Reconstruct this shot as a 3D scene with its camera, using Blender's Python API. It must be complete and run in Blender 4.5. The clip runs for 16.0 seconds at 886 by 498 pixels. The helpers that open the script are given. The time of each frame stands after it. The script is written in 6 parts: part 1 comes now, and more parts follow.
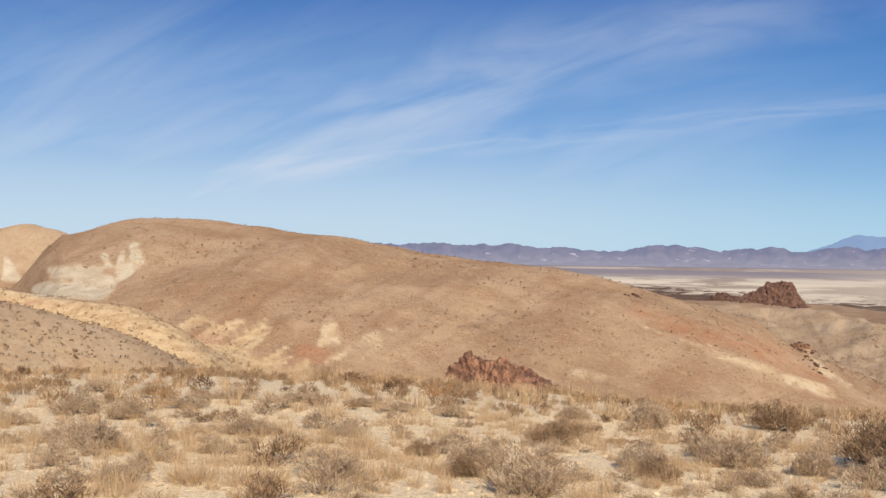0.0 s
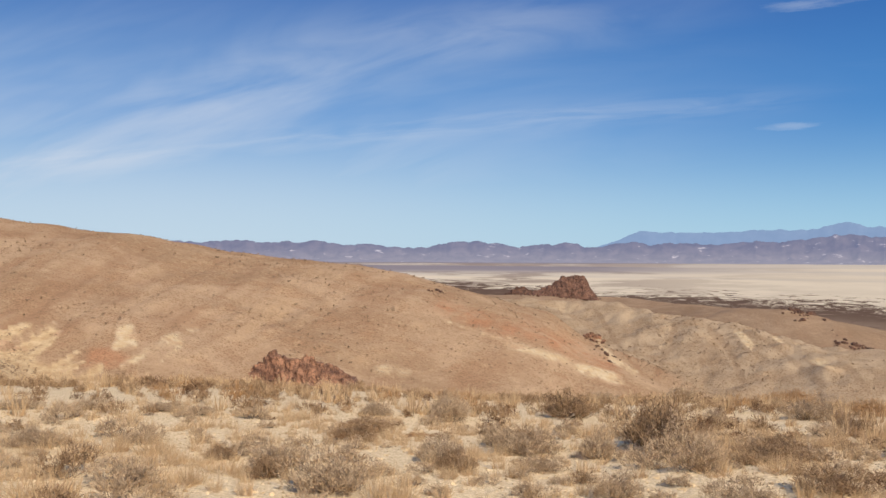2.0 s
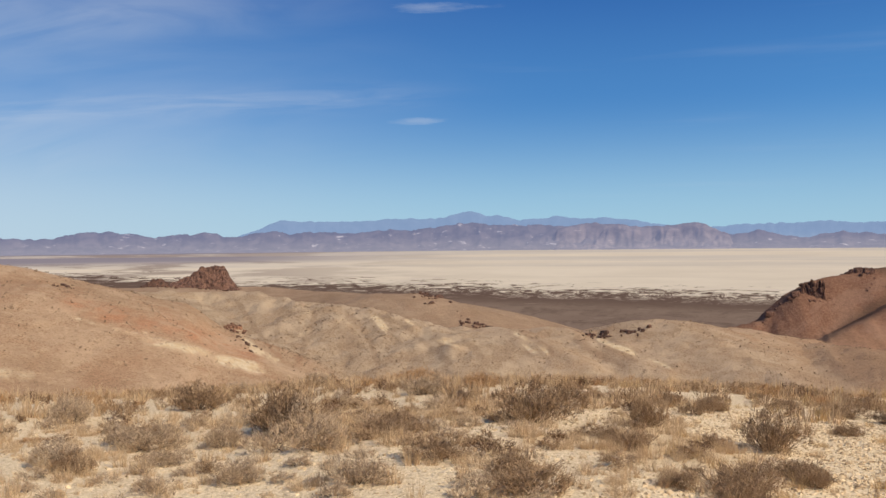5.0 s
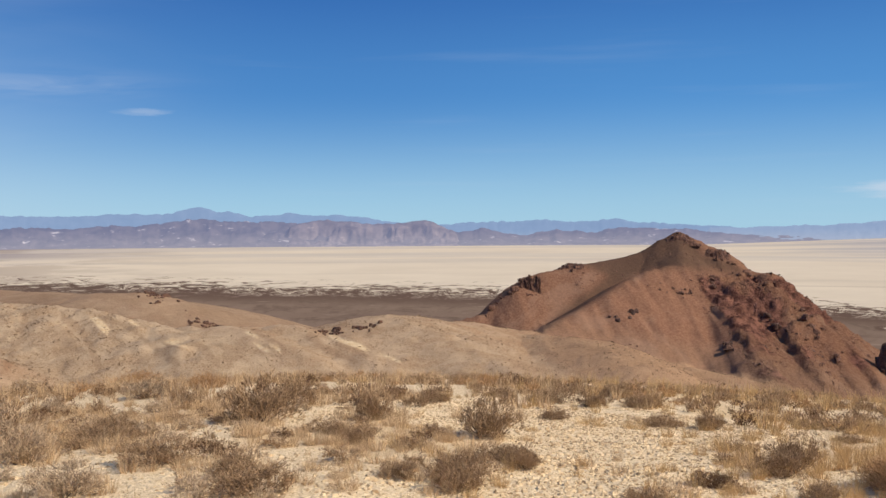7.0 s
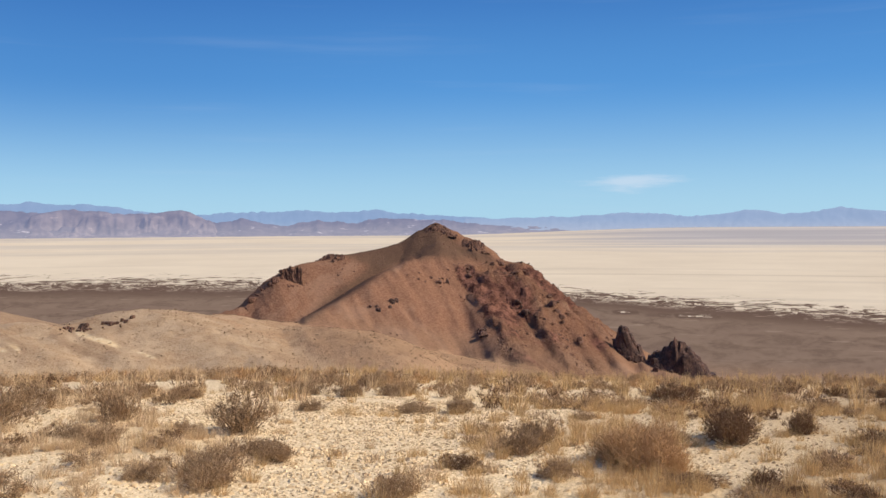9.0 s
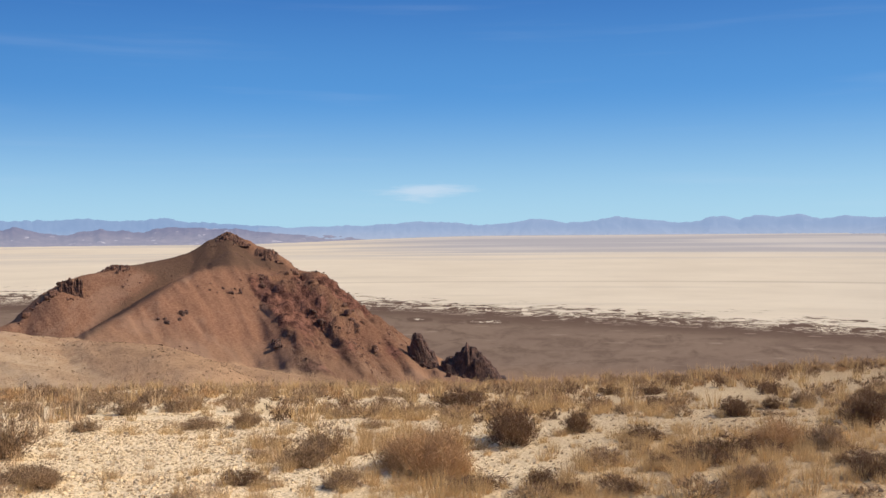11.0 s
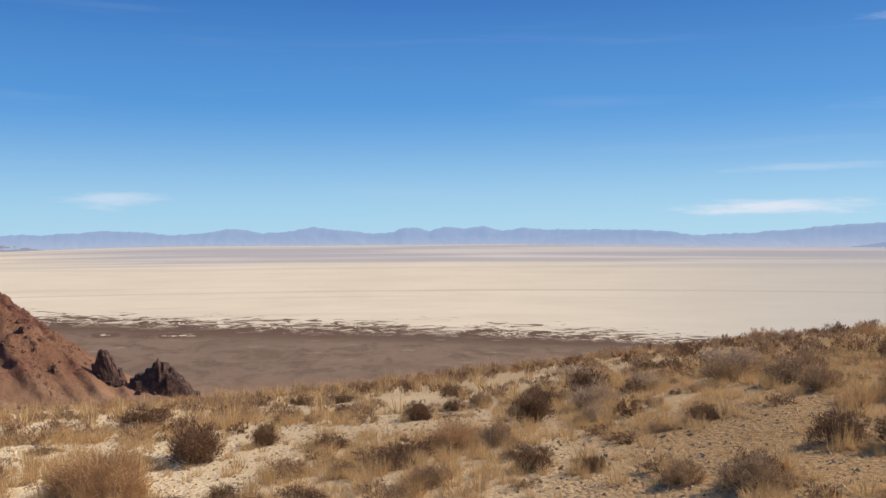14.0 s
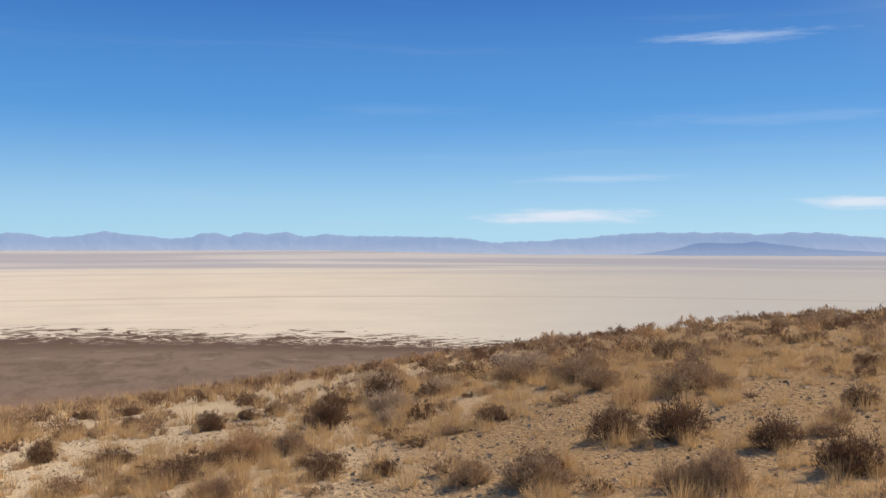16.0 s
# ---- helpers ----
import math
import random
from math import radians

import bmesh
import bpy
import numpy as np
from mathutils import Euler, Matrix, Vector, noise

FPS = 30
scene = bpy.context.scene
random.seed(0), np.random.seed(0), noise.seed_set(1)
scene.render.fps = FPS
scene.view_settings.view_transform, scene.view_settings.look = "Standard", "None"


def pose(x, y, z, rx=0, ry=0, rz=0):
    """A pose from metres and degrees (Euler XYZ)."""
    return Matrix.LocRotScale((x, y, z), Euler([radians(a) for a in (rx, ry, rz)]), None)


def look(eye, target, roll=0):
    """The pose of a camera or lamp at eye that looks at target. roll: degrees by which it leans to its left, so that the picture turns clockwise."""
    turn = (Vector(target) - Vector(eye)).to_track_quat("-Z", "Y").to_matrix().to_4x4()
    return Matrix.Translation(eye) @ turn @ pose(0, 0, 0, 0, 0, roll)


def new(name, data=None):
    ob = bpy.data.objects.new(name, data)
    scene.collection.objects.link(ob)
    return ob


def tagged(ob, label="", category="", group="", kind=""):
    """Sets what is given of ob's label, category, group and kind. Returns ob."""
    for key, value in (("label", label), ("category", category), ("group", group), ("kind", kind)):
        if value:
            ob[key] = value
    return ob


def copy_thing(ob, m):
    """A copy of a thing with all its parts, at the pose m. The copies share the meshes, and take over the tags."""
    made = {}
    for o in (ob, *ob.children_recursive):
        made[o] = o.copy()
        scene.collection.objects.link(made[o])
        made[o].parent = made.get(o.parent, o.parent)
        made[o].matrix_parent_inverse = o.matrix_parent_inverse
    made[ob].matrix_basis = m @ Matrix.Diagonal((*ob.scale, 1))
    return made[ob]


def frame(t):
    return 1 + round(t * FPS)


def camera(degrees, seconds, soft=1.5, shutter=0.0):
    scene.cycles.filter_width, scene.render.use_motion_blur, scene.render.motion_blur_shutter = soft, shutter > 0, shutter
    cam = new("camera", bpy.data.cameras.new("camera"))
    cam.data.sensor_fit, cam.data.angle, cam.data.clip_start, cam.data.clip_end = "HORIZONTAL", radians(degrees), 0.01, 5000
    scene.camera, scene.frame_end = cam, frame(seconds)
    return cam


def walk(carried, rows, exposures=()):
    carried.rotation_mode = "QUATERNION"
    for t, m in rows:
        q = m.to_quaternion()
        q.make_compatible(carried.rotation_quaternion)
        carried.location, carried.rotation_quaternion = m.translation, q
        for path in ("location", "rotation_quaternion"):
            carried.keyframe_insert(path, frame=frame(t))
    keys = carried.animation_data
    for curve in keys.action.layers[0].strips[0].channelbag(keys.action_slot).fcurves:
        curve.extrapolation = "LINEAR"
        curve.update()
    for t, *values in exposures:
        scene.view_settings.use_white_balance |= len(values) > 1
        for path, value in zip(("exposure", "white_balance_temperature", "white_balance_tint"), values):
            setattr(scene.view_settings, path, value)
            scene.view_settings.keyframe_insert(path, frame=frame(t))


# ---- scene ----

# The eye turns at arm's length about the origin. Bearings are degrees clockwise from +y.
EYE = 1.65
cam = camera(50.14, 16.0)
ROWS = [
    (0.0, 0.069, 0.049, -0.001, 7.56, 0.37, -0.69),
    (0.5, 0.082, 0.015, 0.007, 5.18, 0.88, -0.49),
    (1.0, 0.094, -0.017, 0.015, 2.59, 0.60, -0.28),
    (1.5, 0.109, -0.047, 0.024, -0.98, 0.09, -0.42),
    (2.0, 0.124, -0.077, 0.033, -4.18, 0.28, -0.24),
    (2.5, 0.138, -0.113, 0.035, -7.61, 0.36, -0.39),
    (3.0, 0.161, -0.152, 0.042, -11.58, 0.07, -0.30),
    (5.5, 0.271, -0.371, 0.044, -29.43, -0.23, 0.63),
    (6.0, 0.289, -0.381, 0.045, -33.52, -0.12, 0.55),
    (6.5, 0.296, -0.387, 0.040, -37.61, -0.57, 0.17),
    (7.0, 0.306, -0.397, 0.041, -41.73, -0.71, 0.36),
    (7.5, 0.308, -0.417, 0.042, -45.52, -0.92, 0.28),
    (8.0, 0.314, -0.448, 0.050, -48.85, -1.15, 0.35),
    (8.5, 0.326, -0.465, 0.051, -52.58, -1.31, 0.32),
    (11.0, 0.411, -0.547, 0.055, -68.45, -0.90, 0.45),
    (11.5, 0.422, -0.560, 0.056, -71.70, -0.66, 0.21),
    (12.0, 0.418, -0.564, 0.053, -74.56, -0.35, -0.13),
    (12.5, 0.426, -0.580, 0.054, -77.51, -0.69, -0.40),
    (13.0, 0.438, -0.602, 0.055, -80.84, -0.48, -0.26),
    (13.5, 0.460, -0.631, 0.057, -83.94, -0.54, 0.00),
    (14.0, 0.476, -0.654, 0.050, -86.62, -0.38, 0.34),
    (14.5, 0.486, -0.682, 0.045, -89.28, -0.11, 0.41),
    (15.0, 0.486, -0.700, 0.046, -92.69, -0.10, 0.41),
    (15.5, 0.480, -0.714, 0.040, -95.72, 0.14, 0.11),
    (16.0, 0.483, -0.730, 0.044, -98.50, -0.02, -0.02),
]
walk(cam, [(t, pose(x, y, EYE + z, 90 + pitch, roll, yaw)) for t, x, y, z, yaw, pitch, roll in ROWS],
     exposures=[(0, -0.04), (1.5, -0.08), (3, -0.13), (5.5, -0.16), (6, -0.14), (6.5, -0.13), (7, -0.08), (8, 0.04), (12.5, 0.06), (14.5, 0.06), (16, 0.08)])

# ---- light ----
SUN_BEARING, SUN_HEIGHT = 155.0, 40.0


class Nodes:
    """Short hand for node trees."""

    def __init__(self, tree):
        self.tree = tree

    def add(self, kind, **sets):
        n = self.tree.nodes.new(kind)
        for key, value in sets.items():
            if key == "operation":
                n.operation = value
            elif key == "data_type":
                n.data_type = value
            elif key == "blend_type":
                n.blend_type = value
            elif key == "attribute_name":
                n.attribute_name = value
        return n

    def put(self, socket, value):
        if isinstance(value, bpy.types.NodeSocket):
            self.tree.links.new(value, socket)
        elif value is not None:
            socket.default_value = value

    def math(self, op, a, b=None, c=None, clamp=False):
        n = self.add("ShaderNodeMath", operation=op)
        n.use_clamp = clamp
        for s, val in zip(n.inputs, (a, b, c)):
            self.put(s, val)
        return n.outputs[0]

    def mix(self, fac, a, b, blend="MIX"):
        n = self.add("ShaderNodeMix", data_type="RGBA", blend_type=blend)
        self.put(n.inputs[0], fac)
        self.put(n.inputs[6], a if not isinstance(a, tuple) else (*a, 1))
        self.put(n.inputs[7], b if not isinstance(b, tuple) else (*b, 1))
        return n.outputs[2]

    def ramp(self, x, lo, hi, clamp=True):
        n = self.add("ShaderNodeMapRange")
        n.clamp = clamp
        n.interpolation_type = "SMOOTHSTEP"
        for s, val in zip(n.inputs, (x, lo, hi, 0.0, 1.0)):
            self.put(s, val)
        return n.outputs[0]

    def noise(self, vector, scale, detail=4.0, rough=0.55, distortion=0.0):
        n = self.add("ShaderNodeTexNoise")
        self.put(n.inputs["Vector"], vector)
        for key, val in (("Scale", scale), ("Detail", detail), ("Roughness", rough), ("Distortion", distortion)):
            n.inputs[key].default_value = val
        return n.outputs[0]

    def xyz(self, x, y, z=0.0):
        n = self.add("ShaderNodeCombineXYZ")
        for s, val in zip(n.inputs, (x, y, z)):
            self.put(s, val)
        return n.outputs[0]

    def scaled(self, vector, sx, sy, sz):
        n = self.add("ShaderNodeVectorMath", operation="MULTIPLY")
        self.put(n.inputs[0], vector)
        n.inputs[1].default_value = (sx, sy, sz)
        return n.outputs[0]


def build_sky():
    world = bpy.data.worlds.new("sky")
    scene.world = world
    world.use_nodes = True
    tree = world.node_tree
    tree.nodes.clear()
    k = Nodes(tree)
    sky = k.add("ShaderNodeTexSky")
    sky.sky_type = "NISHITA"
    sky.sun_disc = False
    sky.sun_elevation = radians(SUN_HEIGHT)
    sky.sun_rotation = radians(SUN_BEARING)
    sky.altitude = 1300
    sky.air_density, sky.dust_density, sky.ozone_density = 1.0, 0.6, 2.0
    place = k.add("ShaderNodeTexCoord").outputs["Generated"]
    sep = k.add("ShaderNodeSeparateXYZ")
    k.put(sep.inputs[0], place)
    az = k.math("MULTIPLY", k.math("ARCTAN2", sep.outputs[0], sep.outputs[1]), 57.2958)
    el = k.math("MULTIPLY", k.math("ARCSINE", sep.outputs[2]), 57.2958)
    # soft cirrus: a broad band that climbs to the north-east, a thin one under it, and a veil over the west
    def curve(a, b, c):
        return k.math("SUBTRACT", el, k.math("ADD", a, k.math("MULTIPLY", az, k.math("ADD", b, k.math("MULTIPLY", az, c)))))

    def bell(v, width):
        q = k.math("DIVIDE", v, width)
        return k.math("EXPONENT", k.math("MULTIPLY", k.math("MULTIPLY", q, q), -1.0))

    climb, thread = curve(11.9, 0.235, -0.0055), curve(7.25, 0.1, -0.0016)
    fine = k.noise(k.xyz(k.math("MULTIPLY", az, 0.1), k.math("MULTIPLY", climb, 0.45), 3.0), 1.0, 5, 0.52, 0.8)
    thready = k.noise(k.xyz(k.math("MULTIPLY", az, 0.14), k.math("MULTIPLY", thread, 1.3), 5.0), 1.0, 5, 0.6, 0.5)
    broad = k.noise(k.xyz(k.math("MULTIPLY", az, 0.06), k.math("MULTIPLY", climb, 0.2), 8.0), 1.0, 4, 0.55, 0.8)
    west = k.math("SUBTRACT", 1.0, k.ramp(az, -16.0, 34.0))
    east_end = k.ramp(az, -120.0, -60.0)
    high = k.math("MULTIPLY", bell(climb, 1.9), k.math("MULTIPLY", k.ramp(fine, 0.22, 0.72), k.math("SUBTRACT", 1.0, k.ramp(az, 6.0, 26.0))))
    low_thread = k.math("MULTIPLY", bell(thread, 0.7), k.math("MULTIPLY", k.ramp(thready, 0.3, 0.7), k.math("SUBTRACT", 1.0, k.ramp(az, 17.0, 30.0))))
    veil = k.math("MULTIPLY", k.math("MULTIPLY", k.math("SUBTRACT", 1.0, k.ramp(el, 6.0, 19.0)), west), k.math("ADD", k.math("MULTIPLY", k.ramp(broad, 0.3, 0.7), 0.5), k.math("ADD", 0.22, k.math("MULTIPLY", fine, 0.35))))
    cirrus = k.math("ADD", k.math("MULTIPLY", high, 0.24), k.math("ADD", k.math("MULTIPLY", low_thread, 0.2), k.math("MULTIPLY", veil, 0.52)))
    low_haze = k.math("MULTIPLY", k.math("SUBTRACT", 1.0, k.ramp(el, 2.0, 11.0)), k.math("MULTIPLY", west, 0.5))
    cirrus = k.math("MULTIPLY", k.math("MAXIMUM", cirrus, low_haze), east_end, clamp=True)
    thin = k.math("MULTIPLY", k.ramp(k.noise(k.xyz(k.math("MULTIPLY", az, 0.05), k.math("MULTIPLY", el, 0.8), 5.0), 1.0, 4, 0.5), 0.55, 0.8), 0.06)
    cirrus = k.math("MAXIMUM", cirrus, thin)
    wisp = k.noise(k.xyz(k.math("MULTIPLY", az, 0.25), k.math("MULTIPLY", el, 2.0), 7.0), 1.0, 6, 0.68)
    cover = cirrus
    # small flat clouds low over the lake bed
    for a, e, wa, we, strength in ((105.8, 1.95, 5.6, 0.5, 0.95), (67.2, 2.55, 3.1, 0.6, 0.5), (122.5, 2.6, 3.4, 0.4, 0.95), (115.5, 12.1, 5.0, 0.4, 0.4),
                                   (107.5, 4.15, 6.0, 0.28, 0.25), (24.4, 7.3, 2.0, 0.3, 0.28), (25.0, 13.9, 3.6, 0.35, 0.25), (118.0, 7.5, 9.0, 0.5, 0.1)):
        dx = k.math("DIVIDE", k.math("SUBTRACT", az, a), wa)
        dy = k.math("DIVIDE", k.math("SUBTRACT", el, e), we)
        rr = k.math("SQRT", k.math("ADD", k.math("MULTIPLY", dx, dx), k.math("MULTIPLY", dy, dy)))
        rr = k.math("ADD", rr, k.math("MULTIPLY", k.math("SUBTRACT", wisp, 0.5), 2.4))
        body = k.math("MULTIPLY", k.math("SUBTRACT", 1.0, k.ramp(rr, 0.0, 1.15)), strength)
        cover = k.math("MAXIMUM", cover, body)
    tone = k.add("ShaderNodeHueSaturation")
    tone.inputs["Saturation"].default_value = SKY_SAT
    tone.inputs["Value"].default_value = 1.0
    k.put(tone.inputs["Color"], sky.outputs[0])
    # clear dry air: pale at the horizon, deep blue above
    clear = k.mix(k.ramp(el, 0.0, 9.0), (3.7, 6.4, 8.4), (0.85, 3.1, 7.0))
    clear = k.mix(k.ramp(el, 6.0, 19.0), clear, (0.18, 1.15, 4.4))
    base = k.mix(0.88, tone.outputs[0], clear)
    # paler overhead and round the sun
    base = k.mix(k.math("MULTIPLY", k.ramp(el, 22.0, 60.0), 0.6), base, (1.3, 2.4, 4.4))
    glare = k.add("ShaderNodeVectorMath", operation="DOT_PRODUCT")
    k.put(glare.inputs[0], place)
    glare.inputs[1].default_value = (math.sin(radians(SUN_BEARING)) * math.cos(radians(SUN_HEIGHT)), math.cos(radians(SUN_BEARING)) * math.cos(radians(SUN_HEIGHT)), math.sin(radians(SUN_HEIGHT)))
    base = k.mix(k.math("MULTIPLY", k.ramp(glare.outputs["Value"], 0.74, 1.0), 0.8), base, (5.6, 5.8, 6.0))
    # somewhat darker about bearing 31
    deep = k.math("SUBTRACT", 1.0, k.ramp(k.math("ABSOLUTE", k.math("SUBTRACT", az, 31.0)), 4.0, 27.0))
    base = k.mix(k.math("MULTIPLY", deep, k.math("MULTIPLY", k.ramp(el, 2.0, 9.0), 0.14)), base, (0.1, 0.75, 3.4))
    colour = k.mix(cover, base, CLOUD)
    bg = k.add("ShaderNodeBackground")
    k.put(bg.inputs[0], colour)
    bg.inputs[1].default_value = SKY_POWER
    out = k.add("ShaderNodeOutputWorld")
    k.put(out.inputs[0], bg.outputs[0])


SKY_POWER, SKY_SAT, CLOUD = 0.10, 1.15, (7.0, 7.6, 8.6)
build_sky()
sun_data = bpy.data.lights.new("sun", "SUN")
sun_data.energy, sun_data.angle, sun_data.color = 4.9, radians(0.53), (1.0, 0.87, 0.73)
sun = new("sun", sun_data)
sb, sh = radians(SUN_BEARING), radians(SUN_HEIGHT)
sun.matrix_basis = look((0, 0, 60), (-math.sin(sb) * math.cos(sh) * 50, -math.cos(sb) * math.cos(sh) * 50, 60 - math.sin(sh) * 50))


# ---- terrain arithmetic ----
def hashed(ix, iy, seed):
    n = (ix.astype(np.int64) * 374761393 + iy.astype(np.int64) * 668265263 + seed * 1442695041) & 0x7FFFFFFF
    n = ((n ^ (n >> 13)) * 1274126177) & 0x7FFFFFFF
    return ((n ^ (n >> 16)) & 0xFFFFF) / 1048575.0


def value_noise(x, y, seed=0):
    x, y = np.asarray(x, float), np.asarray(y, float)
    ix, iy = np.floor(x), np.floor(y)
    fx, fy = x - ix, y - iy
    fx, fy = fx * fx * fx * (fx * (fx * 6 - 15) + 10), fy * fy * fy * (fy * (fy * 6 - 15) + 10)
    a, b = hashed(ix, iy, seed), hashed(ix + 1, iy, seed)
    c, d = hashed(ix, iy + 1, seed), hashed(ix + 1, iy + 1, seed)
    return (a * (1 - fx) + b * fx) * (1 - fy) + (c * (1 - fx) + d * fx) * fy


def fbm(x, y, octaves=4, seed=0, gain=0.5):
    total, amp, norm = 0.0, 1.0, 0.0
    for i in range(octaves):
        total = total + amp * (value_noise(x * 2.03 ** i + 17.3 * i, y * 2.03 ** i - 9.1 * i, seed + i) - 0.5)
        norm += amp
        amp *= gain
    return total / norm * 2


def smooth(x, lo, hi):
    t = np.clip((x - lo) / (hi - lo), 0, 1)
    return t * t * (3 - 2 * t)


def at_bearing(b, d):
    return d * math.sin(radians(b)), d * math.cos(radians(b))


# How steeply the brow of the near ground stands below the eye, by bearing.
BROW = [(-180, -3.0), (-120, -5.0), (-60, -6.6), (-33, -6.9), (-22, -7.1), (-15, -7.4), (-7, -7.8), (0, -8.1), (6, -8.5), (15, -8.6), (26, -8.3), (40, -8.4), (52, -8.8),
        (65, -9.1), (73, -9.0), (81, -8.6), (89, -7.8), (93, -7.3), (104, -5.75), (112, -4.62), (123, -3.3), (140, -2.2), (180, -3.0)]
SWELL = 0.00204
_b = np.arange(-180, 180.5, 0.5)
_e = np.interp(_b, [p[0] for p in BROW], [p[1] for p in BROW])
_k = np.exp(-0.5 * (np.arange(-12, 13) / 5.0) ** 2)
_e = np.convolve(np.concatenate([_e[-13:-1], _e, _e[1:13]]), _k / _k.sum(), "valid")


def near_ground(r, az):
    a = np.tan(np.radians(-np.interp(az, _b, _e))) - 2 * math.sqrt(EYE * SWELL)
    ease = np.clip(r / 6.0, 0, 1)
    return -EYE - a * r * ease - SWELL * r * r


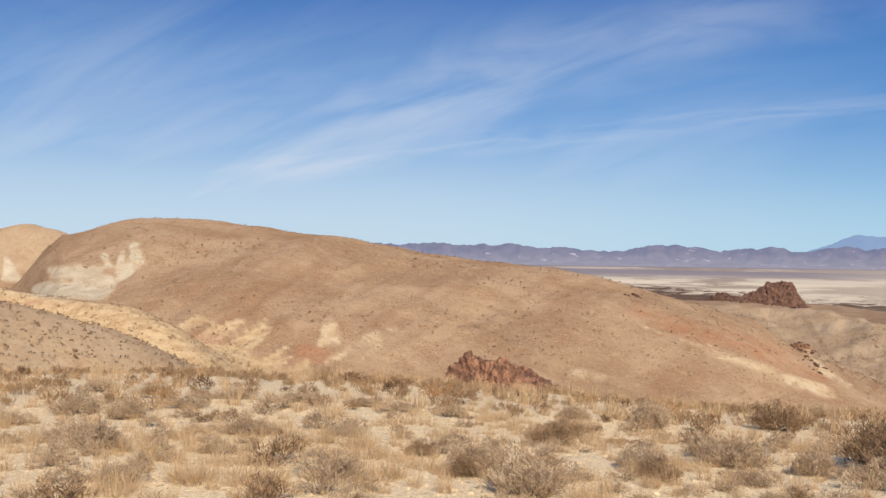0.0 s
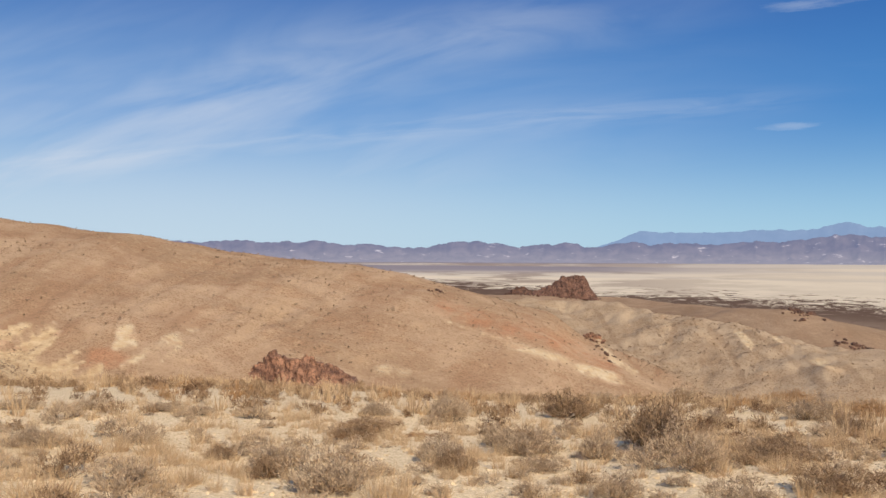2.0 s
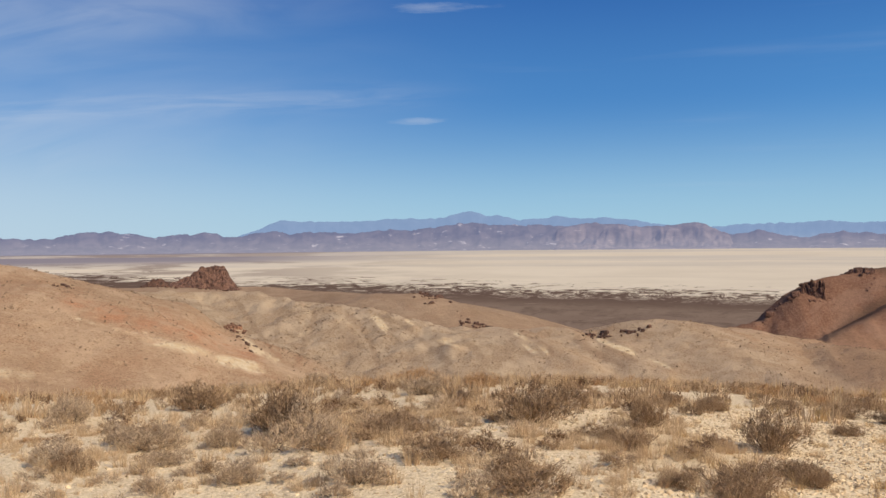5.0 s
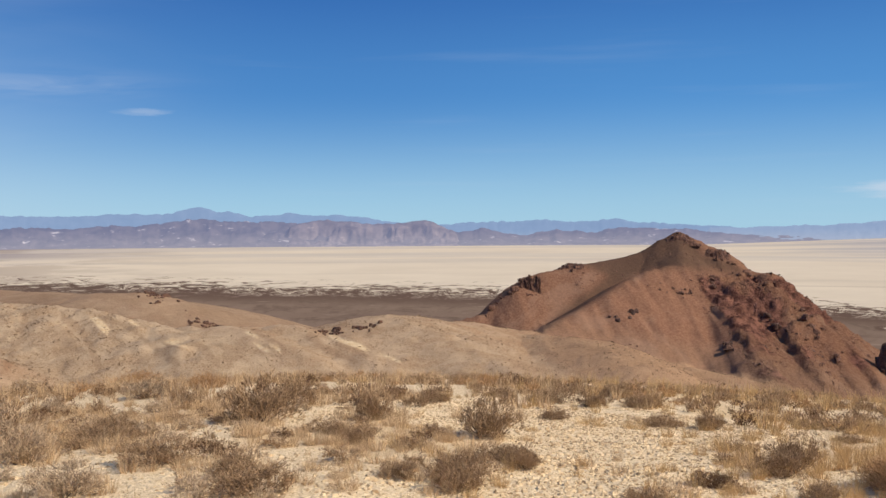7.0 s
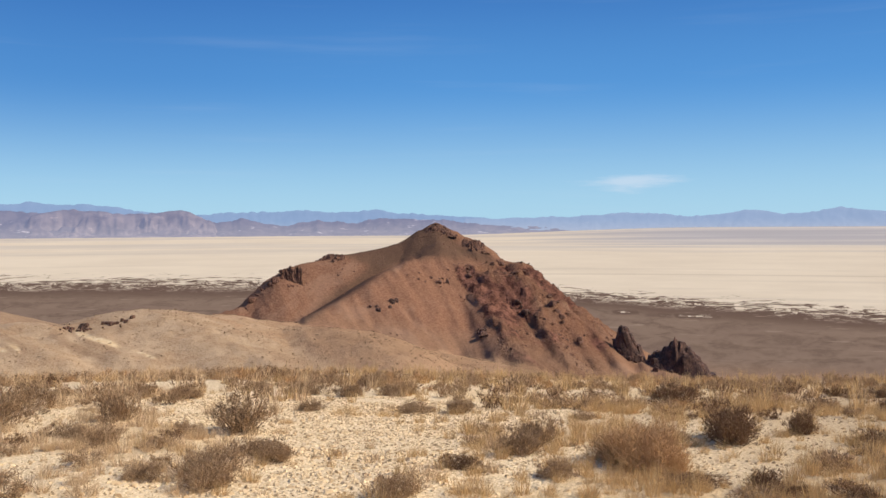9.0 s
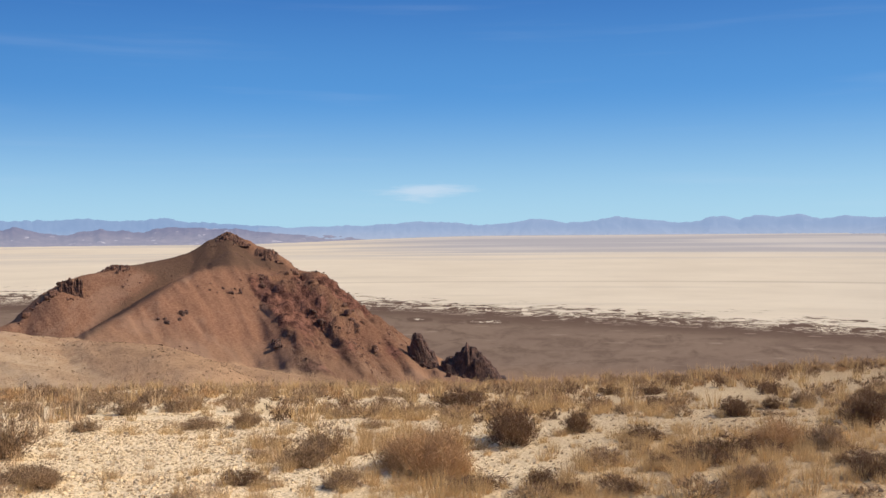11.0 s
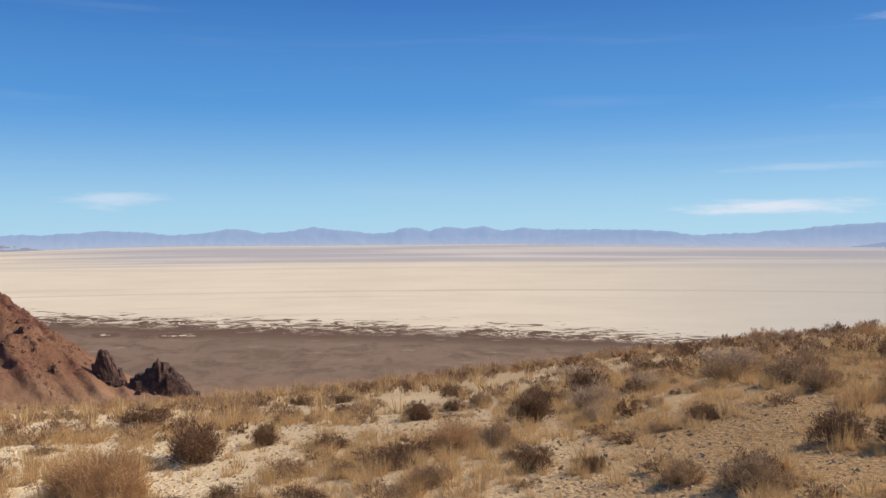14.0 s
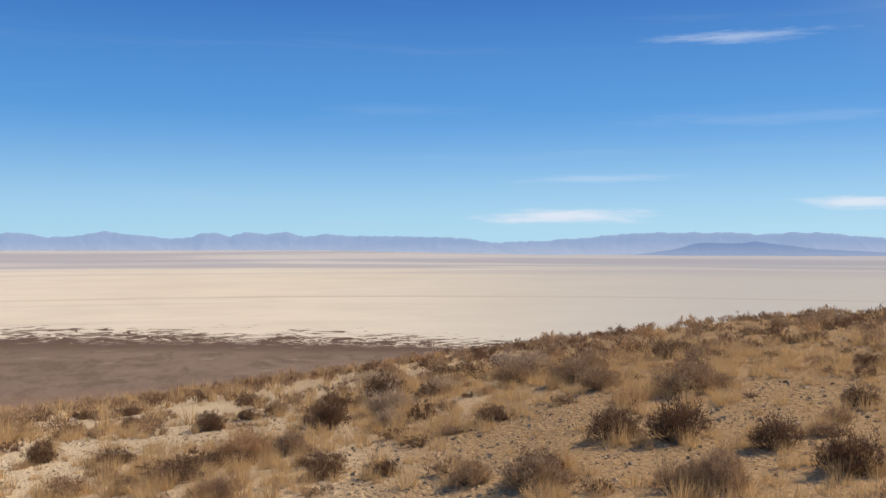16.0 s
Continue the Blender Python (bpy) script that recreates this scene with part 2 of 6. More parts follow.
# Spines of the hills: bearing, distance and angle above the eye of each point; then slope, roundness of the crest.
SPINES = {
    "main_hill": ([(-31.8, 246, -2.2), (-31.4, 254, -1.4), (-30.35, 264, 0.05), (-29.4, 270, 0.7), (-28.2, 275, 0.9), (-26.75, 276, 1.6), (-25.2, 274, 1.96), (-23.7, 272, 1.97), (-22.2, 272, 1.93), (-19.8, 270, 1.62),
                   (-17.5, 269, 1.3), (-15.2, 268, 1.15), (-12.5, 266, 0.68), (-9.1, 264, 0.1), (-5.0, 262, -0.37), (-2.2, 260, -0.64), (0.1, 258, -1.25), (1.8, 256, -1.68),
                   (3.8, 254, -2.2), (6.4, 250, -2.95), (9.0, 243, -3.9), (12.0, 234, -5.2), (15.3, 220, -7.4), (18, 205, -10.0)], 0.30, 14.0),
    "main_spur_a": ([(-14, 258, 0.5), (-16.5, 238, 0.35), (-19.5, 212, -1.0), (-22, 186, -3.7)], 0.36, 9.0),
    "main_spur_b": ([(-4, 252, -1.0), (-7.5, 230, -1.35), (-11, 206, -2.4), (-14, 184, -4.2)], 0.36, 9.0),
    "main_spur_c": ([(4.5, 244, -2.9), (1.5, 226, -2.7), (-1.5, 206, -3.95), (-4, 188, -5.3)], 0.36, 9.0),
    "pale_hill": ([(-50, 430, 3.0), (-38, 400, 1.0), (-34.5, 394, 0.95), (-32.65, 390, 1.2), (-31.3, 386, 1.5), (-30.4, 385, 1.3), (-29.6, 384, 0.95), (-27, 382, 0.3), (-24, 380, -0.8)], 0.5, 6.0),
    "dotted_slope": ([(-60, 80, 1.0), (-45, 88, -1.0), (-36, 93, -2.3), (-32.6, 95, -2.87), (-31.2, 95.5, -3.28), (-28.8, 96.5, -4.0), (-26.7, 97, -5.0), (-23.6, 99, -6.35), (-22, 100, -7.0), (-18, 105, -9.2)], 0.62, 4.0),
    "pale_spur": ([(-50, 185, -0.2), (-36, 176, -1.4), (-32.6, 171, -1.95), (-30.9, 168, -2.4), (-28.8, 164, -2.75), (-26.1, 158, -3.08), (-24.6, 153, -3.75), (-23.6, 149, -4.7), (-22.95, 146, -5.5),
                   (-22.7, 142, -6.4), (-21.5, 136, -8.6)], 0.85, 4.0),
    "badland": ([(2, 300, -2.9), (5, 312, -2.75), (8.1, 318, -2.7), (11.7, 318, -2.85), (14.9, 310, -2.95), (17.1, 300, -3.46), (20.4, 288, -3.9), (23.1, 276, -4.55),
                 (26.5, 262, -5.65), (29, 250, -7.2)], 0.85, 4.0),
    "badland_spur_a": ([(9.6, 317, -2.8), (10.9, 300, -3.6), (12.6, 282, -4.9), (14.7, 262, -7.2)], 0.3, 3.5),
    "badland_spur_b": ([(14.6, 309, -3.0), (15.0, 296, -3.9), (15.3, 280, -5.1), (15.8, 260, -7.2)], 0.3, 3.5),
    "badland_spur_c": ([(17.1, 299, -3.45), (16.9, 287, -4.2), (16.7, 273, -5.4), (16.6, 256, -7.3)], 0.3, 3.5),
    "badland_spur_d": ([(18.9, 293, -3.7), (19.2, 280, -4.4), (19.4, 266, -5.6), (19.5, 250, -7.4)], 0.3, 3.5),
    "badland_spur_e": ([(21.4, 284, -4.15), (22.3, 272, -4.9), (23.4, 258, -5.9), (24.8, 240, -7.8)], 0.3, 3.5),
    "badland_spur_f": ([(24.6, 270, -5.0), (25.6, 260, -5.6), (26.7, 248, -6.4), (27.8, 236, -7.8)], 0.3, 3.5),
    "low_spur_a": ([(28.8, 272, -5.45), (31.0, 258, -6.0), (33.6, 244, -6.9), (36.0, 230, -8.3)], 0.5, 2.0),
    "low_spur_b": ([(32.2, 277, -5.5), (34.4, 262, -6.2), (37.2, 246, -7.2), (40.0, 232, -8.6)], 0.5, 2.0),
    "low_spur_c": ([(38.6, 285, -4.9), (41.0, 266, -5.9), (44.0, 246, -7.2), (47.0, 230, -8.6)], 0.34, 4.0),
    "bench": ([(-6, 460, -2.4), (2, 480, -2.55), (9, 520, -2.48), (14, 540, -2.52), (18, 500, -2.9), (22, 450, -3.25), (24, 420, -3.5)], 0.32, 40.0),
    "knoll": ([(20.5, 410, -3.3), (21.8, 405, -3.1), (24, 400, -3.12), (26.2, 392, -3.8), (28.6, 384, -4.85), (30, 378, -5.4), (33, 368, -6.8)], 0.35, 6.0),
    "low_ridge": ([(24, 250, -8.0), (27, 268, -5.95), (29.2, 272, -5.4), (32.6, 276, -5.5), (34.4, 278, -5.7), (36.1, 282, -5.3), (37.7, 286, -4.85), (39.7, 290, -4.82),
                   (41.1, 294, -5.05), (42.7, 298, -5.1), (46.5, 294, -5.85), (49.6, 282, -6.1), (52.5, 264, -6.8), (54.2, 252, -7.4), (56.5, 236, -8.3), (58.5, 220, -11.0)], 0.26, 10.0),
    "red_left": ([(55.75, 420, 0.2), (54.86, 418, -0.2), (53.5, 414, -0.98), (51.5, 409, -1.46), (49.9, 404, -1.68), (48.6, 400, -2.02), (47.0, 395, -2.3), (46.4, 391, -2.65), (46.05, 388, -3.2),
                  (45.7, 386, -3.85), (44.6, 381, -4.5), (42.9, 376, -5.0), (40, 372, -6.8)], 0.9, 2.5),
    "red_right": ([(55.75, 420, 0.2), (56.9, 418, -0.3), (58.2, 415, -0.85), (58.8, 414, -1.5), (59.8, 412, -1.98), (60.8, 409, -2.3), (61.45, 407, -2.85), (63.0, 400, -4.15), (64.3, 394, -5.25),
                   (65.3, 388, -6.05), (66.5, 380, -7.0), (68.5, 372, -8.6), (71, 362, -10.5)], 0.95, 2.5),
    "red_cone": ([(55.75, 420, 0.15), (55.9, 408, -0.9), (56.0, 400, -1.55)], 0.62, 1.5),
    "red_spur": ([(56.0, 400, -1.55), (54.35, 386, -1.95), (53.33, 374, -2.4), (52.48, 364, -2.8), (51.46, 352, -3.48), (49.75, 336, -4.5), (47.5, 316, -5.8), (46.2, 303, -7.2)], 0.62, 3.0),
    "red_shoulder": ([(56.6, 401, -1.9), (57.4, 392, -2.6), (59.0, 386, -2.75), (60.6, 388, -2.75)], 0.8, 1.2),
    "red_buttress": ([(57.4, 392, -2.6), (58.2, 372, -4.0), (59.2, 350, -5.4), (60.2, 328, -6.9), (61.5, 306, -8.6), (63, 290, -10.5)], 0.62, 3.0),
    "red_rib_a": ([(61.3, 402, -3.1), (61.6, 380, -4.6), (62.3, 356, -6.0), (63.4, 330, -8.0), (64.4, 312, -9.8)], 0.75, 1.2),
    "red_rib_b": ([(63.0, 396, -4.4), (63.7, 376, -5.8), (64.9, 352, -7.6), (66.2, 332, -9.6)], 0.75, 1.2),
    "red_rib_c": ([(64.4, 390, -5.4), (65.4, 374, -6.6), (66.6, 356, -8.2), (68.0, 340, -10.0)], 0.75, 1.2),
    "red_foot": ([(66.0, 382, -6.75), (66.8, 376, -7.6), (68.0, 370, -8.1), (69.6, 366, -8.7), (71.8, 360, -9.3), (74, 358, -10.5)], 0.6, 3.0),
    "red_apron": ([(53.0, 305, -7.3), (55.5, 298, -7.7), (58.0, 292, -8.2), (60.5, 290, -8.7), (63, 290, -9.4)], 0.32, 12.0),
    "south_hill": ([(165, 190, 2.0), (200, 170, 7.0), (250, 170, 7.0), (285, 190, 4.0)], 0.35, 20.0),
}


def spine_points(pts):
    out = []
    for b, d, e in pts:
        x, y = at_bearing(b, d)
        out.append((x, y, d * math.tan(radians(e))))
    return out


def spine_height(x, y, pts, slope, width):
    best = np.full(np.shape(x), -1e4)
    p = spine_points(pts)
    for (ax, ay, az_), (bx, by, bz) in zip(p, p[1:]):
        dx, dy = bx - ax, by - ay
        t = np.clip(((x - ax) * dx + (y - ay) * dy) / (dx * dx + dy * dy), 0, 1)
        d = np.hypot(x - ax - t * dx, y - ay - t * dy)
        h = az_ + t * (bz - az_) - slope * (np.sqrt(d * d + width * width) - width)
        best = np.maximum(best, h)
    return best


def plain(r):
    near = -120 + 62 * np.exp(-r / 480.0)
    return near + 82 * np.clip((r - 1300) / 2800, 0, 1) ** 1.4


def soft_max(a, b, k):
    h = np.clip(0.5 + 0.5 * (a - b) / k, 0, 1)
    return b + (a - b) * h + k * h * (1 - h)


def gullies(x, y):
    """Rills that run down the slopes."""
    w = 18 * fbm(x / 60, y / 60, 3, 41)
    ridged = 1 - np.abs(fbm((x + w) / 26, (y - w) / 26, 4, 7))
    return ridged ** 2


def terrain(x, y):
    """Ground height in metres, world z."""
    x, y = np.asarray(x, float), np.asarray(y, float)
    r = np.hypot(x, y)
    az = np.degrees(np.arctan2(x, y))
    z = plain(r) + 26.0 * smooth(az, 55, 72) * (1 - 0.65 * smooth(az, 92, 108)) * np.clip((r - 3300) / 900, 0, 1.1) ** 1.2
    hills = {}
    for name, (pts, slope, width) in SPINES.items():
        h = spine_height(x, y, pts, slope, width)
        if name == "main_hill":
            h = h - 1.6 * np.clip(az - 10.3, 0, 20) ** 1.6 - np.interp(az, [-36, -31.5, -30.35, -29.5, -28.3, -26.8, -25.5], [32, 11.5, 5.0, 2.2, 2.0, 0.8, 0])
        elif name == "low_ridge":
            h = h - 0.4 * np.clip(az - 52, 0, 20) ** 1.6
        hills[name] = h
        z = soft_max(h, z, 8.0 if name == "bench" else 0.9 if "spur_" in name and "main" not in name else 1.6 if name.startswith("red_") else 5.0)
    far = smooth(r, 70, 170) * (1 - smooth(r, 700, 1100))
    rough = np.maximum.reduce([hills[n] for n in hills if n.startswith("red_") and n != "red_apron"])
    red = smooth(rough - z, -6, -1)
    # slanting rills on the tan hill; V-shaped gullies between the spurs of the badland
    el0 = np.degrees(np.arctan2(z, r))
    ray = el0 - 0.6 * az + 0.5 * fbm(x / 40, y / 40, 3, 43)
    rill = np.abs(fbm(ray / 1.1, az / 9.0, 3, 45))
    main = smooth(hills["main_hill"] - z, -6, -1) * (1 - smooth(az, -6, 4))
    z = z + far * (0.8 * fbm(x / 30, y / 30, 4, 3) + 0.3 * fbm(x / 7, y / 7, 3, 5)) * (1 - 0.5 * red)
    z = z + far * main * 1.4 * (np.clip(rill, 0, 0.45) - 0.2) * (1 - smooth(r, 225, 268))
    wash = np.maximum.reduce([smooth(hills[q] - z, -5, -0.5) for q in hills if q.startswith(("badland", "low_"))])
    wash = wash * np.where(az < 27.5, 1.0, 0.55)
    z = z + far * wash * (1.6 * (np.abs(fbm(x / 11, y / 11, 3, 53)) - 0.22) + 0.5 * fbm(x / 4, y / 4, 2, 54))
    el = np.degrees(np.arctan2(z, r))
    # the broken face: slanting ribs, ledges and slots; the bowl under the summit stays smooth
    start = 56.5 + 0.55 * np.clip(-2.6 - el, 0, 9) + 0.5 * fbm(x / 20, y / 20, 3, 22)
    cliff = red * smooth(az, start, start + 0.9) * (1 - smooth(az, 65.6, 67.0)) * (1 - smooth(el, -2.5, -2.2)) * (1 - 0.65 * smooth(-el, 5.4, 7.0))
    bowl = smooth(az, 47.6, 49.0) * (1 - smooth(az, 55.6, 57.0)) * smooth(el, -1.9 - 0.62 * np.clip(54.3 - az, 0, 9), -1.6 - 0.62 * np.clip(54.3 - az, 0, 9))
    open_ = red * (1 - cliff) * (1 - 0.85 * bowl)
    down = 1 - 2 * np.abs(fbm((az + 0.55 * el) / 0.8, el / 4.0, 3, 27))
    z = z + far * open_ * (1.1 * fbm(x / 15, y / 15, 4, 23) + 0.7 * fbm(x / 5, y / 5, 3, 29) + 0.8 * (down - 0.5)) * (1 - smooth(z, -3, 2))
    ribs = 1 - 2 * np.abs(fbm((az + 0.9 * el) / 0.85, el / 2.2, 4, 24))
    stepped = z / 3.6 + 1.3 * fbm(x / 9, y / 9, 3, 26)
    stepped = (smooth(stepped - np.floor(stepped), 0.0, 0.35) - (stepped - np.floor(stepped))) * 3.6
    z = z + far * cliff * (1.7 * (ribs - 0.6) + 0.9 * stepped + 1.1 * fbm(x / 3.6, y / 3.6, 4, 25, 0.65))
    n = near_ground(r, az)
    n = n + 0.05 * fbm(x / 1.7, y / 1.7, 3, 11) * smooth(r, 2, 5) + 0.12 * fbm(x / 6.0, y / 6.0, 3, 12) * smooth(r, 4, 9)
    z = soft_max(n, z, 1.2)
    return z + EYE


# Where the dark scrub flat meets the pale lake bed: angle below the eye, by bearing.
SHORE = [(-180, -1.4), (-10, -1.4), (0, -1.75), (7, -2.0), (14, -2.45), (26, -2.6), (33, -2.95), (45, -3.2), (63, -3.9), (70, -4.4), (81, -4.9), (95, -5.4), (102, -5.7),
         (125, -6.2), (180, -1.4)]


# ---- materials ----
def material(name):
    m = bpy.data.materials.new(name)
    m.use_nodes = True
    k = Nodes(m.node_tree)
    return m, k, m.node_tree.nodes["Principled BSDF"]


def ground_material():
    m, k, p = material("desert_ground")
    place = k.add("ShaderNodeTexCoord").outputs["Object"]
    a = k.add("ShaderNodeAttribute", attribute_name="soil_a")
    b = k.add("ShaderNodeAttribute", attribute_name="soil_b")
    sa, sb_ = k.add("ShaderNodeSeparateColor"), k.add("ShaderNodeSeparateColor")
    k.put(sa.inputs[0], a.outputs["Color"])
    k.put(sb_.inputs[0], b.outputs["Color"])
    c_ = k.add("ShaderNodeAttribute", attribute_name="soil_c")
    sc = k.add("ShaderNodeSeparateColor")
    k.put(sc.inputs[0], c_.outputs["Color"])
    tone, yellow, orange = sc.outputs
    lake, red, pale = sa.outputs
    d_ = k.add("ShaderNodeAttribute", attribute_name="soil_d")
    sd = k.add("ShaderNodeSeparateColor")
    k.put(sd.inputs[0], d_.outputs["Color"])
    dark_bowl, chalk, face = sd.outputs
    grey, flat, gravel = sb_.outputs
    n1 = k.noise(place, 0.03, 6, 0.65, 0.8)
    n2 = k.noise(place, 0.6, 5, 0.6)
    n3 = k.noise(place, 9.0, 4, 0.65)
    n4 = k.noise(place, 45.0, 3, 0.6)
    slope_n = k.noise(place, 0.12, 5, 0.6, 0.6)
    tan = k.mix(k.ramp(n1, 0.35, 0.65), (0.36, 0.235, 0.138), (0.485, 0.335, 0.205))
    tan = k.mix(k.math("MULTIPLY", k.ramp(slope_n, 0.45, 0.68), 0.55), tan, (0.375, 0.218, 0.122))
    tan = k.mix(k.math("MULTIPLY", k.ramp(n2, 0.5, 0.72), 0.5), tan, (0.56, 0.40, 0.235))
    tan = k.mix(k.math("MULTIPLY", k.math("SUBTRACT", 1.0, k.ramp(tone, 0.2, 0.52)), 0.6), tan, (0.31, 0.172, 0.096))
    tan = k.mix(k.math("MULTIPLY", k.ramp(tone, 0.58, 0.85), 0.5), tan, (0.53, 0.355, 0.20))
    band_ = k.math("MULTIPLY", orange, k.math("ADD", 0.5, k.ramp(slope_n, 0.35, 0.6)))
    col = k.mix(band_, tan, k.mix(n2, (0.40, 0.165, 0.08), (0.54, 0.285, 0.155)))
    reds = k.mix(k.ramp(k.noise(place, 1.1, 6, 0.7), 0.3, 0.7), (0.16, 0.081, 0.051), (0.275, 0.148, 0.093))
    reds = k.mix(k.math("MULTIPLY", k.ramp(n1, 0.5, 0.62), 0.45), reds, (0.30, 0.185, 0.125))
    reds = k.mix(k.math("MULTIPLY", dark_bowl, 0.85), reds, k.mix(n2, (0.085, 0.052, 0.037), (0.12, 0.075, 0.051)))
    col = k.mix(k.ramp(red, 0.2, 0.6), col, reds)
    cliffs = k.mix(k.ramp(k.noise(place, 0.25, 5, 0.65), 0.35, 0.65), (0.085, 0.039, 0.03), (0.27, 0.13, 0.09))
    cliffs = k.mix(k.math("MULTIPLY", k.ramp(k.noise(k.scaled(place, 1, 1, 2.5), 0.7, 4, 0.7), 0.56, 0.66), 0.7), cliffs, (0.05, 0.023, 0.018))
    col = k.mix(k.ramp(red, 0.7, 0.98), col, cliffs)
    pales = k.mix(k.ramp(n2, 0.3, 0.7), (0.66, 0.54, 0.35), (0.58, 0.41, 0.225))
    pales = k.mix(yellow, pales, k.mix(k.ramp(n2, 0.3, 0.7), (0.67, 0.505, 0.295), (0.50, 0.335, 0.175)))
    pales = k.mix(k.math("MULTIPLY", k.ramp(slope_n, 0.55, 0.68), 0.5), pales, (0.48, 0.27, 0.17))
    pales = k.mix(chalk, pales, k.mix(k.ramp(slope_n, 0.4, 0.6), (0.64, 0.56, 0.405), (0.51, 0.42, 0.29)))
    pale_edge = k.ramp(k.math("ADD", pale, k.math("MULTIPLY", k.math("SUBTRACT", slope_n, 0.5), 0.5)), 0.08, 0.68)
    col = k.mix(pale_edge, col, pales)
    greys = k.mix(k.ramp(slope_n, 0.35, 0.65), (0.47, 0.36, 0.235), (0.36, 0.265, 0.168))
    greys = k.mix(k.math("MULTIPLY", k.ramp(tone, 0.55, 0.8), 0.6), greys, (0.55, 0.43, 0.285))
    greys = k.mix(k.math("MULTIPLY", k.math("SUBTRACT", 1.0, k.ramp(tone, 0.2, 0.45)), 0.6), greys, (0.30, 0.215, 0.135))
    col = k.mix(k.math("MULTIPLY", k.math("MULTIPLY", grey, 0.85), k.math("SUBTRACT", 1.0, k.math("MULTIPLY", pale_edge, 0.75))), col, greys)
    grit = k.noise(place, 0.45, 6, 0.8)
    for lo, hi, amount, tint in ((0.52, 0.68, 0.22, (0.60, 0.42, 0.26)), (0.5, 0.32, 0.24, (0.24, 0.145, 0.083))):
        col = k.mix(k.math("MULTIPLY", k.math("MULTIPLY", k.ramp(grit, lo, hi), amount), k.math("SUBTRACT", 1.0, k.ramp(red, 0.2, 0.6))), col, tint)
    # scattered small bushes on the far slopes
    for scale, lim, amount in ((0.6, 0.17, 0.36), (1.1, 0.2, 0.46), (1.9, 0.25, 0.42)):
        vor = k.add("ShaderNodeTexVoronoi")
        vor.voronoi_dimensions = "2D"
        k.put(vor.inputs["Vector"], place)
        vor.inputs["Scale"].default_value = scale
        dots = k.math("SUBTRACT", 1.0, k.ramp(vor.outputs["Distance"], lim * 0.6, lim * 1.3))
        dots = k.math("MULTIPLY", dots, k.math("MULTIPLY", k.math("ADD", 0.35, k.math("MULTIPLY", k.ramp(slope_n, 0.38, 0.56), 0.65)), amount))
        col = k.mix(k.math("MULTIPLY", dots, k.math("SUBTRACT", 1.0, k.math("MAXIMUM", k.math("MULTIPLY", red, 0.8), k.math("MULTIPLY", pale_edge, 0.8)))), col, (0.20, 0.125, 0.065))
    # near soil: cream gravel, browner to the east, with straw litter
    cream = k.mix(k.ramp(n3, 0.35, 0.7), (0.83, 0.67, 0.435), (0.66, 0.50, 0.295))
    cream = k.mix(k.math("MULTIPLY", k.ramp(n4, 0.5, 0.72), 0.6), cream, (0.93, 0.76, 0.48))
    brown = k.mix(k.ramp(n3, 0.35, 0.7), (0.325, 0.21, 0.105), (0.205, 0.13, 0.064))
    brown = k.mix(k.math("MULTIPLY", k.ramp(n4, 0.52, 0.72), 0.6), brown, (0.44, 0.30, 0.16))
    soil = k.mix(grey, cream, brown)
    litter = k.mix(n3, k.mix(grey, (0.55, 0.385, 0.195), (0.36, 0.235, 0.12)), k.mix(grey, (0.72, 0.535, 0.295), (0.50, 0.335, 0.18)))
    bare = k.ramp(k.math("ADD", gravel, k.math("MULTIPLY", k.math("SUBTRACT", n2, 0.5), 1.2)), 0.2, 0.7)
    near = k.mix(bare, litter, soil)
    stony = k.math("MULTIPLY", n3, 0.5)
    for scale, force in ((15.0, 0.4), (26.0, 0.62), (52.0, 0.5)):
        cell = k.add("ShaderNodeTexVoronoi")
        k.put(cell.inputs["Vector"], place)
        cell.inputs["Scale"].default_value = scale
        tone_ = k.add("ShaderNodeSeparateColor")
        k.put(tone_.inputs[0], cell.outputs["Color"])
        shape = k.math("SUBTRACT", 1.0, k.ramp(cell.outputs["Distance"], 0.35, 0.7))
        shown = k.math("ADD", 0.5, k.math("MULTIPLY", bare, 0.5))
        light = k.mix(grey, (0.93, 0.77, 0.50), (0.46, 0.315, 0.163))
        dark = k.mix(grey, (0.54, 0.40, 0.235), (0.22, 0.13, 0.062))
        # stones darken to their rims: the shade of the gaps painted in
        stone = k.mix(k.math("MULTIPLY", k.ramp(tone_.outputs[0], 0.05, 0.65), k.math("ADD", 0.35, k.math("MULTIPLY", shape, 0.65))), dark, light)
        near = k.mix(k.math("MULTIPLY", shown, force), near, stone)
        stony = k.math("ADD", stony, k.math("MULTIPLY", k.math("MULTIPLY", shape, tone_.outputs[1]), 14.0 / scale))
    geo = k.add("ShaderNodeVectorMath", operation="LENGTH")
    k.put(geo.inputs[0], place)
    dist = geo.outputs["Value"]
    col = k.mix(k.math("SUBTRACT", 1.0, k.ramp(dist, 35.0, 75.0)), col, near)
    # scrub flat and lake bed: bands drawn out along the shore
    sep = k.add("ShaderNodeSeparateXYZ")
    k.put(sep.inputs[0], place)
    turn = k.math("MULTIPLY", k.math("ARCTAN2", sep.outputs[0], sep.outputs[1]), 57.2958)
    out_ = k.math("LOGARITHM", dist, 2.718)
    f1 = k.noise(k.xyz(k.math("MULTIPLY", turn, 0.14), k.math("MULTIPLY", out_, 9.0)), 1.0, 6, 0.62)
    f2 = k.noise(k.xyz(k.math("MULTIPLY", turn, 2.4), k.math("MULTIPLY", out_, 46.0), 8.0), 1.0, 5, 0.7)
    f3 = k.noise(k.xyz(k.math("MULTIPLY", turn, 0.55), k.math("MULTIPLY", out_, 34.0), 4.0), 1.0, 5, 0.62, 1.4)
